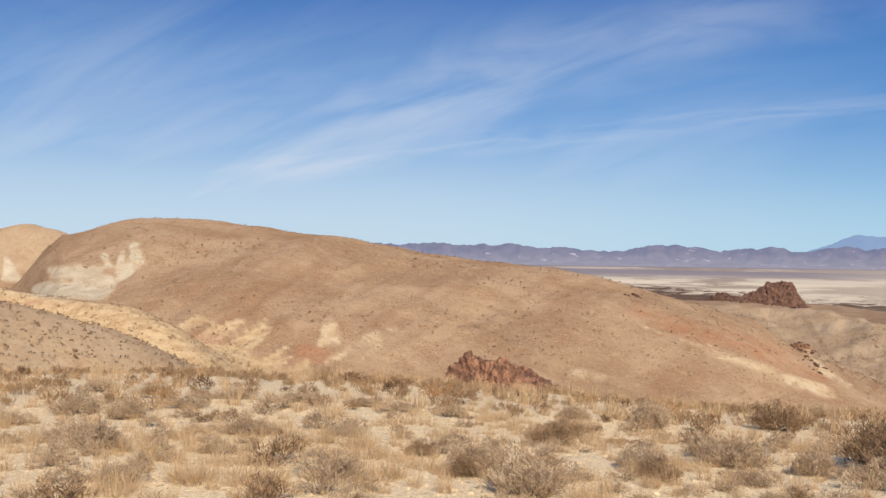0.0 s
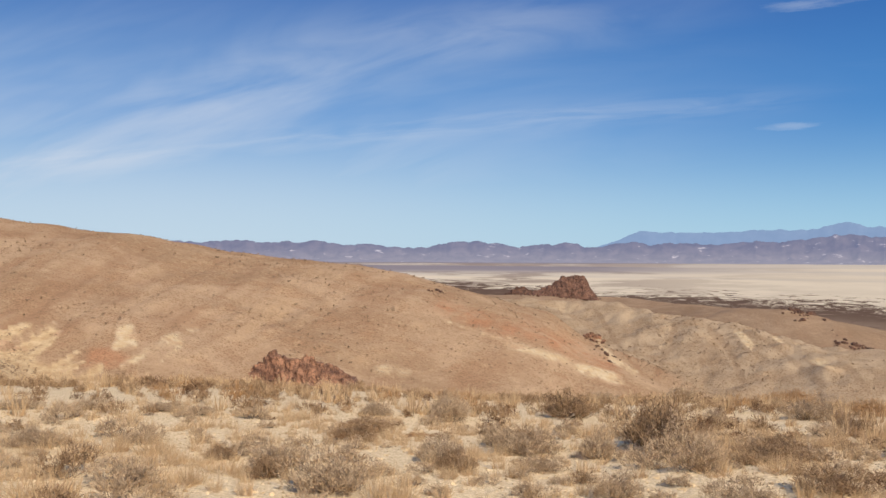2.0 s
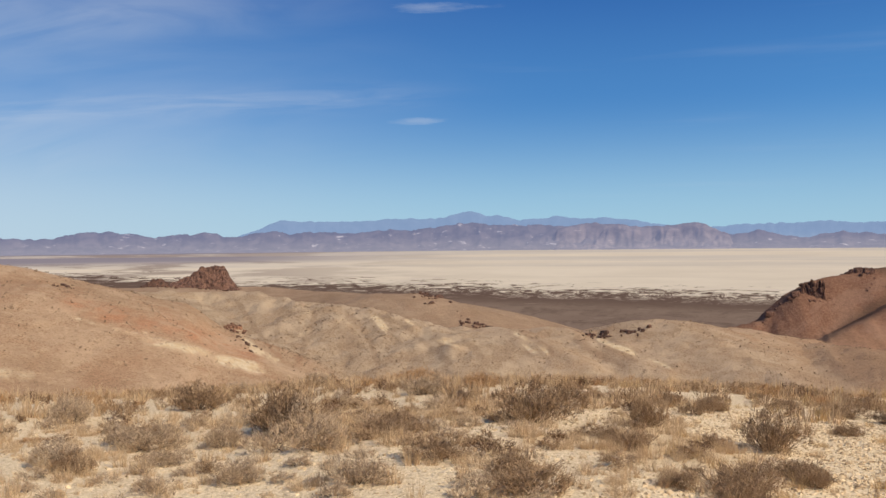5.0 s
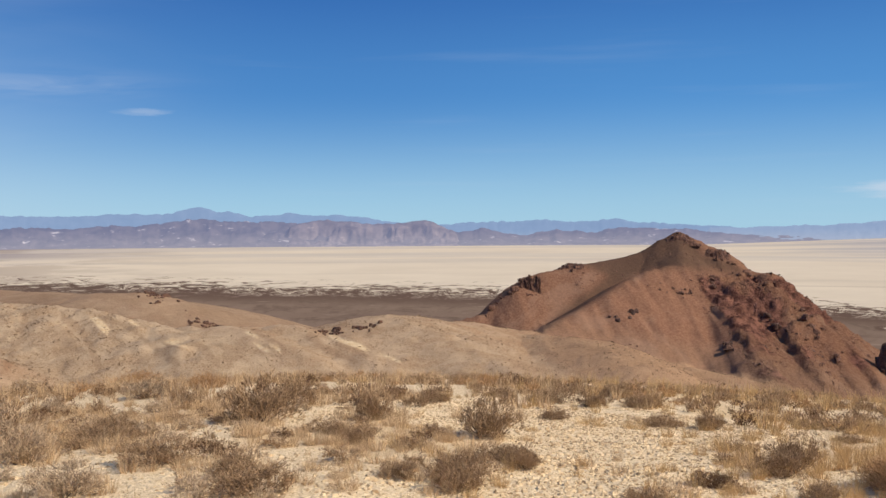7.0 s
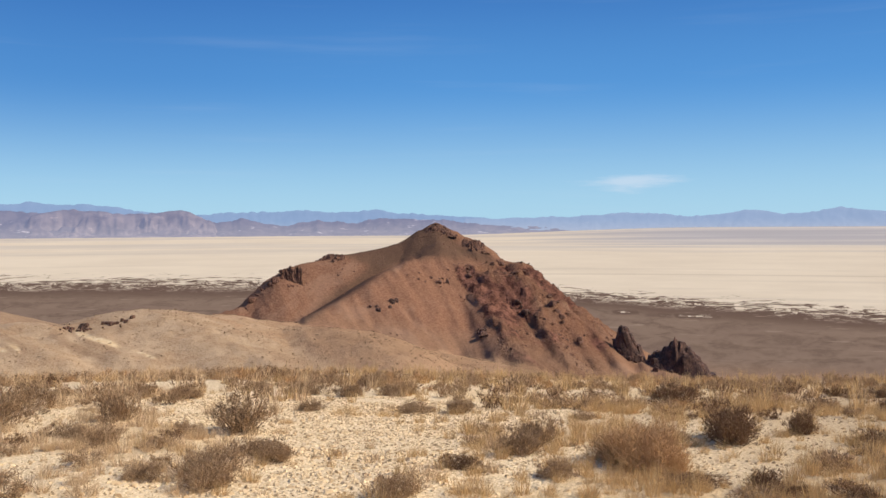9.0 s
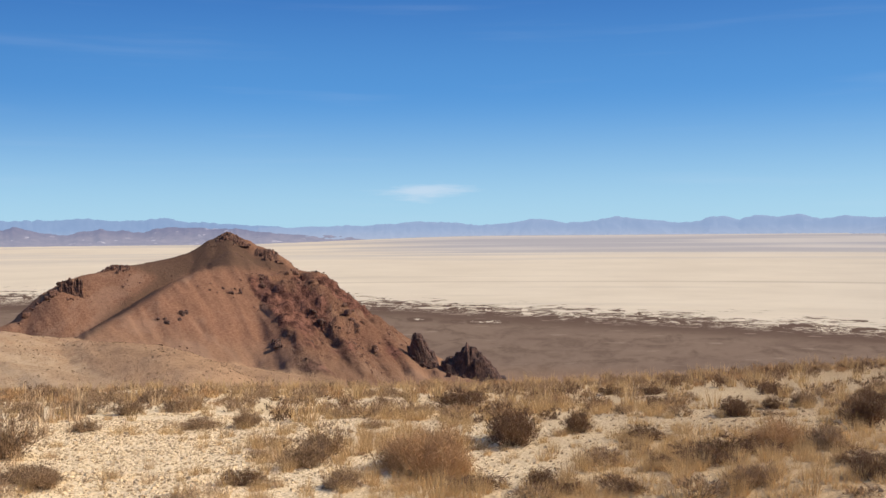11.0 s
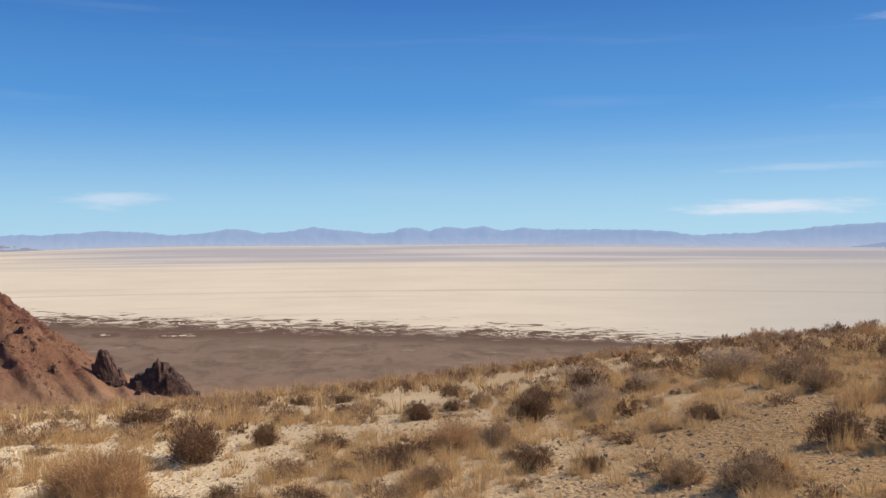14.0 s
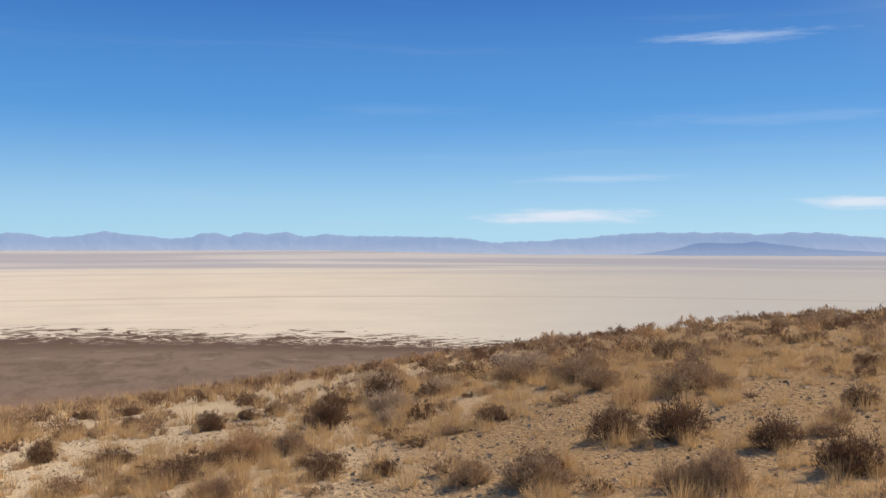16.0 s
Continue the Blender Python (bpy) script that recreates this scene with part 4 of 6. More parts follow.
    pale = np.maximum.reduce([scar * (0.7 + 0.3 * streaky), wash_bed * np.clip(0.25 + 2.3 * slide + 0.6 * smooth(-below, 5.5, 6.6), 0.06, 0.95),
                              np.clip(0.45 + 2.2 * slide, 0, 1) * patch([(-23.1, -4.9), (-22.2, -3.7), (-21.7, -3.6), (-20.9, -3.9), (-21.5, -4.5), (-22.6, -5.5)], 0.5), streak([(-21.6, -6.5), (-19.4, -5.2), (-18.1, -4.1)], 0.16), streak([(-22.3, -5.6), (-21.1, -4.3)], 0.14),
                              streak([(-20.3, -6.6), (-18.3, -4.9)], 0.16), (0.35 + 0.65 * torn) * patch([(-15.1, -5.5), (-14.7, -4.1), (-13.8, -4.2), (-13.5, -5.5)], 0.4), 0.85 * streak([(-10.3, -4.5), (-12.8, -5.7), (-14.9, -6.7)], 0.2),
                              0.85 * streak([(-10.4, -4.45), (-12.4, -5.1), (-13.2, -5.6)], 0.16), 0.7 * streak([(-11.2, -5.3), (-12.4, -6.4)], 0.14), 0.45 * streak([(-2.0, -6.3), (0.5, -6.9), (2.0, -7.2)], 0.3),
                              0.95 * streak([(8.2, -5.35), (9.3, -5.7), (11.06, -6.25), (13.2, -7.0), (14.8, -7.4)], 0.26), 0.55 * streak([(4.0, -3.9), (6.0, -4.6), (8.0, -5.2)], 0.1),
                              0.7 * streak([(13.6, -5.3), (14.5, -6.2), (15.8, -7.1)], 0.22), 0.6 * streak([(15.5, -3.9), (15.1, -5.6)], 0.2), 0.45 * streak([(17.5, -4.0), (17.1, -5.6)], 0.16),
                              0.75 * patch([(21.3, -4.3), (21.8, -4.3), (22.5, -5.2), (22.3, -5.5), (21.7, -5.1)], 0.14), 0.85 * streak([(23.5, -4.7), (25.1, -5.8), (27.2, -6.5)], 0.1), 0.6 * streak([(24.6, -5.0), (25.1, -5.5), (26.4, -6.0)], 0.1),
                              0.7 * streak([(30.0, -5.5), (30.4, -5.7), (31.6, -6.3), (32.0, -6.7)], 0.13), patch([(30.4, -6.1), (30.7, -6.2), (31.6, -6.75), (31.0, -6.75)], 0.14), 0.95 * streak([(35.0, -5.9), (36.7, -6.5), (37.7, -6.9), (39.3, -7.5)], 0.11),
                              0.5 * streak([(17.5, -3.8), (17.8, -4.7), (17.5, -5.3)], 0.3), 0.4 * streak([(18.6, -4.0), (20.0, -4.8), (20.8, -5.3)], 0.3), 0.3 * streak([(38.6, -5.6), (41.0, -6.6)], 0.22)])
    pale = np.minimum(pale, 1)
    fan = fbm(ray / 0.9, bb / 7.0, 4, 69, 0.6)
    # fans of lighter and darker tone stand in for the rills' shading
    foot = 16.5 + 9.0 * np.round((np.clip(bb, 12, 48) - 16.5) / 9.0)
    spread = np.arctan2(bb - foot, np.maximum(below + 10.5, 0.5))
    rills = fbm(spread * 7.0 + 0.35 * n + foot, np.hypot(bb - foot, below + 10.5) / 3.0, 4, 70, 0.6)
    slope_tone = np.where((bb > 8) & (r > 232), rills, fan)
    # the tan hill darkens westward: shading of its averted flank, put into the tone
    slope_tone = 0.52 - 0.08 * smooth(-bb, 6, 20) + np.where(bb > 8, 0.35 * (0.4 * slope_tone + 0.6 * fbm(x / 18, y / 18, 5, 73, 0.65)), 0.6 * (0.5 * slope_tone + 0.5 * fbm(x / 18, y / 18, 5, 73, 0.65))) * (r > 66) * (bb < 48)
    # dark lines down the gullies: their shading is painted into the soil tone
    beds = np.maximum.reduce([streak(q, 0.13) for q in ([(13.4, -3.4), (14.5, -5.0), (16.0, -7.0)], [(16.0, -3.9), (15.65, -5.3), (15.9, -7.0)], [(17.95, -4.2), (17.6, -5.4), (17.0, -7.0)],
                                                        [(19.8, -4.1), (21.1, -5.5), (21.8, -7.2)], [(23.4, -5.1), (24.6, -6.0), (26.0, -7.2)], [(26.9, -5.8), (27.8, -6.6), (28.4, -7.4)],
                                                        [(33.8, -5.8), (34.3, -6.3), (35.5, -7.0), (36.6, -7.4)], [(21.1, -4.1), (22.9, -4.8), (23.9, -5.3)], [(25.3, -5.9), (26.2, -6.2)], [(35.5, -6.25), (36.9, -6.9), (37.7, -7.4)],
                                                        [(30.5, -5.45), (31.3, -5.9), (32.2, -6.6)])]
                              + [0.8 * patch(q, 0.4) for q in ([(19.2, -5.1), (20.3, -5.0), (20.7, -6.3), (19.5, -6.6)], [(28.7, -6.4), (29.9, -6.4), (30.1, -7.2), (28.8, -7.2)])])
    slope_tone = slope_tone - 0.55 * beds
    slope_tone = slope_tone - 0.34 * smooth(bb, 40, 52) * (r > 100)
    ridges = np.maximum.reduce([smooth(sp[q] - z, -2.0, -0.3) for q in SPINES if q.startswith(("badland_spur", "low_spur"))])
    pale = np.maximum(pale, 0.22 * ridges * smooth(fbm(x / 12, y / 12, 3, 65), 0.0, 0.35))
    pale = np.maximum(pale, 0.85 * on("pale_spur", 9) + 0.36 * on("pale_hill", 14) * smooth(sp["pale_hill"] - sp["main_hill"], 0, 6))
    grey = np.maximum.reduce([on("badland", 9), 0.22 * on("low_ridge", 12)] + [on(n, 6) * (1.0 if n.startswith("bad") else 0.7) for n in SPINES if "spur_" in n and "main" not in n])
    grey = np.maximum(grey, 0.3 * on("dotted_slope", 6))
    pale = np.maximum(pale, 0.34 * smooth(-bb, 17, 20) * (r > 62) * (r < 125))
    turn = bb + 10 * fbm(x / 3.0, y / 3.0, 3, 74)
    brown = (0.62 * smooth(turn, 58, 94) + 0.38 * smooth(turn, 94, 108)) * (1 - smooth(turn, 135, 172))
    brown = 0.3 + (brown - 0.3) * smooth(r, 0.5, 6.0)
    grey = np.where(r < 60, brown, grey)
    flat = np.maximum(smooth(r, 560, 800) * (1 - on("bench", 12)), 0.42 * smooth(r, 322, 350) * (bb < 40) * (bb > 1) * (1 - smooth(r, 560, 700)))
    gravel = bare_patch(x, y)
    # smooth darker brown across the summit bowl and the strip below it
    dark_bowl = patch([(55.9, 0.6), (54.4, 0.1), (51.5, -1.1), (49.2, -1.4), (50.9, -2.1), (51.5, -2.4), (49.7, -3.8), (47.3, -5.75), (47.6, -5.9), (49.75, -4.6), (51.5, -3.5), (53.3, -2.45), (54.3, -2.0), (56.2, -1.9), (59.6, -2.3), (58.9, -1.6), (57.0, -0.9)], 0.4, 290, 430)
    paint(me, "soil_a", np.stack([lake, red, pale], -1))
    cream = np.maximum(on("pale_spur", 9), wash_bed)
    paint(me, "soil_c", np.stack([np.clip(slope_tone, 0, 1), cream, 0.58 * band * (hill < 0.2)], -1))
    paint(me, "soil_d", np.stack([dark_bowl, scar, face], -1))
    paint(me, "soil_b", np.stack([grey, flat, gravel], -1))
    ob = new("ground", me)
    tagged(ob, "dry desert ground of cream gravel, tan hills and a pale lake bed", "ground", kind="structure")


build_ground()


# ---- far ranges ----
def mountain_range(name, label, profile, near, depth, rough, relief, mat, seed, foot=-0.56, fluted=0.0):
    """A range far across the lake bed: crest angles by bearing, with spurs and ravines on its face; fluted: upright cliffs under the crest."""
    az = np.arange(profile[0][0], profile[-1][0] + 0.001, 0.07)
    crest = np.interp(az, [p[0] for p in profile], [p[1] for p in profile])
    crest = np.convolve(np.pad(crest, 2, "edge"), (0.1, 0.2, 0.4, 0.2, 0.1), "valid")
    ends = smooth(az, az[0], az[0] + 0.6) * (1 - smooth(az, az[-1] - 0.6, az[-1]))
    crest = crest + rough * (0.5 * fbm(az / 1.1, az * 0 + seed, 3, seed) + 0.5 * fbm(az / 0.3, az * 0 + seed + 3, 3, seed + 5)) * np.clip(crest + 0.5, 0.1, 1)
    crest = foot + np.maximum(crest - foot, 0.02) * ends
    steps = np.linspace(0, 1, 22)
    S, A = np.meshgrid(steps, az, indexing="ij")
    C = np.broadcast_to(crest, A.shape)
    spur = 1 - np.abs(fbm(A / 1.5 + 0.4 * fbm(A / 2.0, S * 2, 2, seed + 2), S * 2.2, 4, seed + 9)) * 1.6
    flute = np.abs(fbm(A / 0.45, S * 0.6, 3, seed + 12))
    r = near + depth * (S + fluted * 0.5 * np.clip(flute - 0.2, -0.2, 0.4) * S * (1 - S) * 4)
    rise = S ** 1.7 * (1 - relief * (1 - spur) * 4 * S * (1 - S))
    if fluted:
        rise = 0.72 * rise + 0.28 * smooth(rise + 0.3 * (flute - 0.2), 0.5, 0.72)
    z = EYE + r * np.tan(np.radians(foot + (C - foot) * np.clip(rise, 0, 1))) - 3 * (1 - S) ** 6
    x, y = r * np.sin(np.radians(A)), r * np.cos(np.radians(A))
    rows_n, cols = A.shape
    verts = np.stack([x, y, z], -1).reshape(-1, 3)
    back = np.stack([x[-1] * 1.02, y[-1] * 1.02, np.full(cols, EYE + (near + depth) * math.tan(radians(foot)) - 30)], -1)
    verts = np.concatenate([verts, back])
    i, j = np.meshgrid(np.arange(rows_n), np.arange(cols - 1), indexing="ij")
    quads = np.stack([i * cols + j, i * cols + j + 1, (i + 1) * cols + j + 1, (i + 1) * cols + j], -1).reshape(-1, 4)
    ob = new(name, mesh_from(name, verts, quads, mat, True))
    tagged(ob, label, "mountain range", kind="structure")


# air and foot_air are haze painted on as glow
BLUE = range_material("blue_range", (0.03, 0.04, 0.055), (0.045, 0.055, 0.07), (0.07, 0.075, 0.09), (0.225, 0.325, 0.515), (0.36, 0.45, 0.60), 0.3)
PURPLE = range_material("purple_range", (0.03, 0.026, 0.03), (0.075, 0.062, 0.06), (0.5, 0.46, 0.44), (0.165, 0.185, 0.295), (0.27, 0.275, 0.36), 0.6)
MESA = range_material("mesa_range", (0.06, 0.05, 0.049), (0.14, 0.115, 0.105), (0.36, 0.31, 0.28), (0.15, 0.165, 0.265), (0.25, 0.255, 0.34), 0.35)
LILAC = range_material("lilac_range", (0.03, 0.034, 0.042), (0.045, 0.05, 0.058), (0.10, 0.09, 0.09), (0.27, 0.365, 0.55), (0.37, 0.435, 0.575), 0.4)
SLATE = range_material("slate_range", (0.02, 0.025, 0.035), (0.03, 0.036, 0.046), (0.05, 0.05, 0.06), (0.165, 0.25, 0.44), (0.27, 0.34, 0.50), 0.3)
BLUE_CREST = [(9.5, 0.25), (13.3, 0.41), (14.0, 0.64), (14.9, 0.96), (15.6, 1.29), (15.9, 1.35), (17.2, 1.28), (19.2, 1.30), (21.5, 1.31), (23.2, 1.44), (24.5, 1.46), (25.9, 1.51), (26.6, 1.75), (27.3, 1.84),
                (27.9, 1.73), (28.5, 1.49), (29.0, 1.59), (29.6, 1.51), (30.3, 1.26), (32.0, 1.38), (32.5, 1.51), (33.1, 1.40), (34.1, 1.35), (35.1, 1.41), (36.8, 1.28), (38.1, 1.00), (40.1, 0.87), (42.1, 0.80),
                (43.4, 0.92), (45.9, 0.94), (47.8, 0.98), (49.6, 0.85), (51.7, 1.00), (52.0, 1.06), (52.6, 0.96), (53.3, 0.80), (54.3, 0.80), (56.9, 0.65), (59.5, 0.46), (60.8, 0.42)]
PURPLE_CREST = [(-26.0, 0.50), (-12.5, 0.68), (-10.4, 0.61), (-8.4, 0.74), (-6.0, 0.63), (-3.6, 0.72), (-1.9, 0.54), (-0.2, 0.59), (1.1, 0.40), (3.1, 0.32), (4.4, 0.67), (5.7, 0.78), (7.0, 0.63), (7.8, 0.62),
                (8.7, 0.42), (10.2, 0.60), (10.8, 0.57), (11.4, 0.66), (12.0, 0.61), (12.7, 0.42), (13.3, 0.38), (14.6, 0.63), (15.6, 0.76), (16.5, 0.62), (18.2, 0.64), (20.5, 0.58), (22.5, 0.76), (23.9, 0.68),
                (24.5, 0.81), (25.9, 1.07), (26.6, 1.17), (28.6, 1.08), (30.0, 0.99), (31.7, 0.94), (33.4, 0.85), (35.4, 0.69), (37.5, 0.60), (39.8, 0.64), (41.8, 0.48), (42.7, 0.33), (43.4, 0.42), (44.0, 0.55),
                (44.7, 0.47), (45.6, 0.23), (46.5, 0.08), (47.8, 0.33), (48.7, 0.48), (49.2, 0.23), (49.6, 0.34), (50.5, 0.29), (50.8, 0.26), (51.7, 0.47), (52.0, 0.51), (52.3, 0.55), (53.3, 0.44), (55.2, 0.46),
                (56.2, 0.39), (57.8, 0.2), (58.5, 0.1), (60.8, -0.02), (63.5, -0.1), (67.6, -0.2)]
LILAC_CREST = [(56.9, 0.45), (60.8, 0.49), (65.2, 0.63), (67.0, 0.82), (69.0, 0.67), (70.7, 0.55), (72.4, 0.64), (73.8, 0.90), (74.5, 0.86), (75.8, 0.64), (77.1, 0.70), (78.8, 0.98), (80.1, 0.80), (80.5, 0.76),
                (82.1, 0.63), (82.4, 0.61), (83.7, 0.70), (84.0, 0.87), (84.6, 0.95), (85.0, 0.94), (85.9, 0.70), (86.2, 0.88), (88.0, 0.90), (88.9, 0.99), (90.1, 0.74), (91.6, 0.86), (92.9, 0.76), (96.3, 0.70),
                (99.0, 0.56), (101.1, 0.36), (102.5, 0.42), (104.5, 0.49), (105.8, 0.56), (107.8, 0.73), (109.2, 0.86), (111.1, 0.99), (113.1, 0.91), (115.3, 0.97), (116.8, 0.80), (118.7, 0.92), (120.2, 0.94), (121.6, 0.74),
                (123.6, 0.61), (126.0, 0.55), (134.0, 0.50)]
MESA_CREST = [(32.0, 0.46), (33.1, 0.86), (33.9, 1.02), (34.4, 1.11), (35.4, 1.03), (36.8, 0.91), (38.1, 0.83), (39.3, 0.84), (39.8, 0.94), (40.5, 1.03), (41.1, 0.95), (41.5, 0.71), (42.1, 0.47), (43.0, 0.19)]
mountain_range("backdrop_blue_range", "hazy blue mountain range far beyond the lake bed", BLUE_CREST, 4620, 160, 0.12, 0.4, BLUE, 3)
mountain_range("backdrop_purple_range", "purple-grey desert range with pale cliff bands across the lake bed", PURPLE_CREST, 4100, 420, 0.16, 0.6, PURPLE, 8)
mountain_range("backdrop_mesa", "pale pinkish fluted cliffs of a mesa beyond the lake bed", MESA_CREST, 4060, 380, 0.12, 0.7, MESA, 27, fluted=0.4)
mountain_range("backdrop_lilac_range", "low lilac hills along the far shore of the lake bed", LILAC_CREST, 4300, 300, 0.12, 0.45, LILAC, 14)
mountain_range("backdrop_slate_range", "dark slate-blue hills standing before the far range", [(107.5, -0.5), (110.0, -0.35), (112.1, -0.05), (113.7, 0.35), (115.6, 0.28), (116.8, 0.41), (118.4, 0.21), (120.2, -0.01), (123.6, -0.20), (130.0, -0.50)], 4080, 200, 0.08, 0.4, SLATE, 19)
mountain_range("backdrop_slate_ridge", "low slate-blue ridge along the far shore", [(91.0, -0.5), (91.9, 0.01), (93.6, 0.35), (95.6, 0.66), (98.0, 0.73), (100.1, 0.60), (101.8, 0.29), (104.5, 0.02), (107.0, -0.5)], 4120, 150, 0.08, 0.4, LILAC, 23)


# ---- crags ----
def rock_block(rng, half_x, half_y, low, high, taper, lean):
    """One angular block: a sphere cut by random joint planes, drawn out to its size, narrower at the top."""
    nu, nv = 18, 11
    U, V = np.meshgrid(np.linspace(0, 2 * np.pi, nu, endpoint=False), np.linspace(-np.pi / 2, np.pi / 2, nv), indexing="ij")
    d = np.stack([np.cos(U) * np.cos(V), np.sin(U) * np.cos(V), np.sin(V)], -1)
    planes = rng.normal(0, 1, (10, 3))
    planes[:, 2] *= 0.6
    planes /= np.linalg.norm(planes, axis=1)[:, None]
    planes = np.concatenate([planes, [(0, 0, 1), (0, 0, -1)]])
    reach = np.append(rng.uniform(0.62, 0.95, 10), [rng.uniform(0.85, 1.0), 1.0])
    dots = d @ planes.T
    rad = np.min(np.where(dots > 0.05, reach / np.maximum(dots, 0.05), 9.0), -1)
    p = d * np.minimum(rad, 1.35)[..., None]
    p = p + 0.075 * rng.uniform(-1, 1, p.shape)
    top = p[..., 2].max()
    t = np.clip(0.5 + 0.5 * p[..., 2] / top, 0, 1)
    x = p[..., 0] * half_x * (1 - taper * t) + lean * half_x * t
    y = p[..., 1] * half_y * (1 - taper * t)
    z = low + (high - low) * t
    i, j = np.meshgrid(np.arange(nu), np.arange(nv - 1), indexing="ij")
    i2 = (i + 1) % nu
    q = np.stack([i * nv + j, i2 * nv + j, i2 * nv + j + 1, i * nv + j + 1], -1).reshape(-1, 4)
    return np.stack([x, y, z], -1).reshape(-1, 3), np.concatenate([q[:, [0, 1, 2]], q[:, [0, 2, 3]]])


def part(name, arrays, mat, parent, label=""):
    ob = new(name, mesh_from(name, *arrays, mat))
    ob.parent = parent
    return tagged(ob, label)


def heap(name, label, pieces, mat, m):
    root = new(name)
    root.matrix_basis = m
    for arrays in pieces:
        part("boulder", arrays, mat, root)
    return tagged(root, label, "rock outcrop")


def rock_column(rng, half_x, half_y, high, taper, lean_x, lean_y, sides=7):
    """A jointed pillar: an uneven polygon drawn up to a slanting, chipped top."""
    ang = np.linspace(0, 2 * np.pi, sides, endpoint=False) + rng.uniform(-0.3, 0.3, sides)
    rad = rng.uniform(0.75, 1.15, sides)
    slant = rng.normal(0, 0.12, 2)
    rings = []
    for t, k_ in ((0.0, 1.12), (0.35, 1.0), (0.7, 1 - 0.4 * taper), (0.93, 1 - 0.8 * taper), (1.0, 0.8 * (1 - taper))):
        x, y = rad * np.cos(ang) * k_, rad * np.sin(ang) * k_
        wob = rng.uniform(-0.09, 0.09, (sides, 2)) * (t > 0)
        z = high * t * (1 + (slant[0] * x + slant[1] * y) * t * t * 0.6) + rng.uniform(-0.05, 0.05, sides) * high * (0 < t < 1)
        rings.append(np.stack([half_x * (x + wob[:, 0]) + lean_x * t * high, half_y * (y + wob[:, 1]) + lean_y * t * high, z], -1))
    v = np.concatenate(rings + [rings[-1].mean(0)[None] + np.array([[0, 0, 0.03 * high]])])
    f = []
    for q in range(len(rings) - 1):
        for i in range(sides):
            a, b = q * sides + i, q * sides + (i + 1) % sides
            f += [(a, b, b + sides), (a, b + sides, a + sides)]
    top = (len(rings) - 1) * sides
    f += [(top + i, top + (i + 1) % sides, len(v) - 1) for i in range(sides)]
    return v, np.array(f)


def crag(name, label, profile, d, depth, mat, seed, base=0.0, cell=1.5, lean=0.0, front=0.55, boulders=8, flat=0.12, solid=True, proud=1.0):
    """A rock outcrop of pillars and fins under a line of tops: angle by bearing, at a distance, with its depth and the width of a pillar in metres."""
    rng = np.random.default_rng(seed)
    b0, b1 = profile[0][0], profile[-1][0]
    mid_b = 0.5 * (b0 + b1)
    if d is None:
        # where the slope first rises to the rock's foot
        away = np.arange(110.0, 600.0, 1.0)
        gx, gy = away * math.sin(radians(mid_b)), away * math.cos(radians(mid_b))
        angle = np.degrees(np.arctan2(terrain(gx, gy) - EYE, away))
        d = float(away[np.argmax(angle >= base + 0.2 * (max(p[1] for p in profile) - base))])
    cx, cy = at_bearing(mid_b, d)
    ca, sa = math.cos(radians(mid_b)), math.sin(radians(mid_b))
    half = d * math.tan(radians(0.5 * (b1 - b0)))
    base_z = EYE + d * math.tan(radians(base))
    at_ = np.array([d * math.tan(radians(p[0] - mid_b)) for p in profile])
    tops = np.array([EYE + d * math.tan(radians(p[1])) - base_z for p in profile])
    pieces = []

    def top_at(u, v_):
        h = np.interp(u, at_, tops)
        return h * np.maximum(1 - np.abs(2 * v_ / depth - 0.15) ** 2.2 * front, 0.05)

    # the mass of the rock: cracked, stepped in ledges
    nu, nv = int(2 * half / (0.45 * cell)) + 8, int(depth * 1.5 / (0.45 * cell)) + 4
    U, V = np.meshgrid(np.linspace(-half - cell, half + cell, nu), np.linspace(-0.75, 0.75, nv) * depth, indexing="ij")
    wx, wy = cx + U * ca + V * sa, cy - U * sa + V * ca
    g = terrain(wx, wy) - base_z
    crack = np.abs(fbm((U - lean * top_at(U, V)) / (1.3 * cell), V / (2.2 * cell), 3, seed)) 
    Z = top_at(U, V) * (0.78 + 0.2 * np.minimum(crack * 2.6, 1)) + 0.3 * cell * fbm(U / cell, V / cell, 3, seed + 1)
    step = Z / (0.9 * cell)
    Z = (np.floor(step) + smooth(step - np.floor(step), 0.2, 0.75)) * 0.9 * cell
    Z = np.where(Z < g, g - 0.4, Z)
    i, j = np.meshgrid(np.arange(nu - 1), np.arange(nv - 1), indexing="ij")
    a = i * nv + j
    faces = np.concatenate([np.stack([a, a + nv, a + nv + 1], -1).reshape(-1, 3), np.stack([a, a + nv + 1, a + 1], -1).reshape(-1, 3)])
    body = (np.stack([U + lean * (Z - g) * 0.5, V, Z], -1).reshape(-1, 3), faces)
    # pillars and blocks that stand out of it
    rows_ = max(2, int(depth / (cell * 1.6)))
    for i in range(int(2 * half / cell) + 1):
        for j in range(rows_):
            u = -half + cell * (i + rng.uniform(0.1, 0.9))
            v_ = depth * ((j + rng.uniform(0.2, 0.8)) / rows_ - 0.5)
            h = float(top_at(u, v_)) * (proud - flat * rng.uniform(0, 1) ** 2)
            wx, wy = cx + u * ca + v_ * sa, cy - u * sa + v_ * ca
            ground = float(terrain(np.array(wx), np.array(wy))) - base_z
            if h - ground < 0.3 * cell or rng.uniform() < (0.3 if solid else 0.5):
                continue
            if not solid:
                h = min(h, ground + cell * rng.uniform(0.6, 1.3))
            low = max(ground - 0.6, h - 3.2 * cell)
            size = cell * rng.uniform(0.6, 1.15)
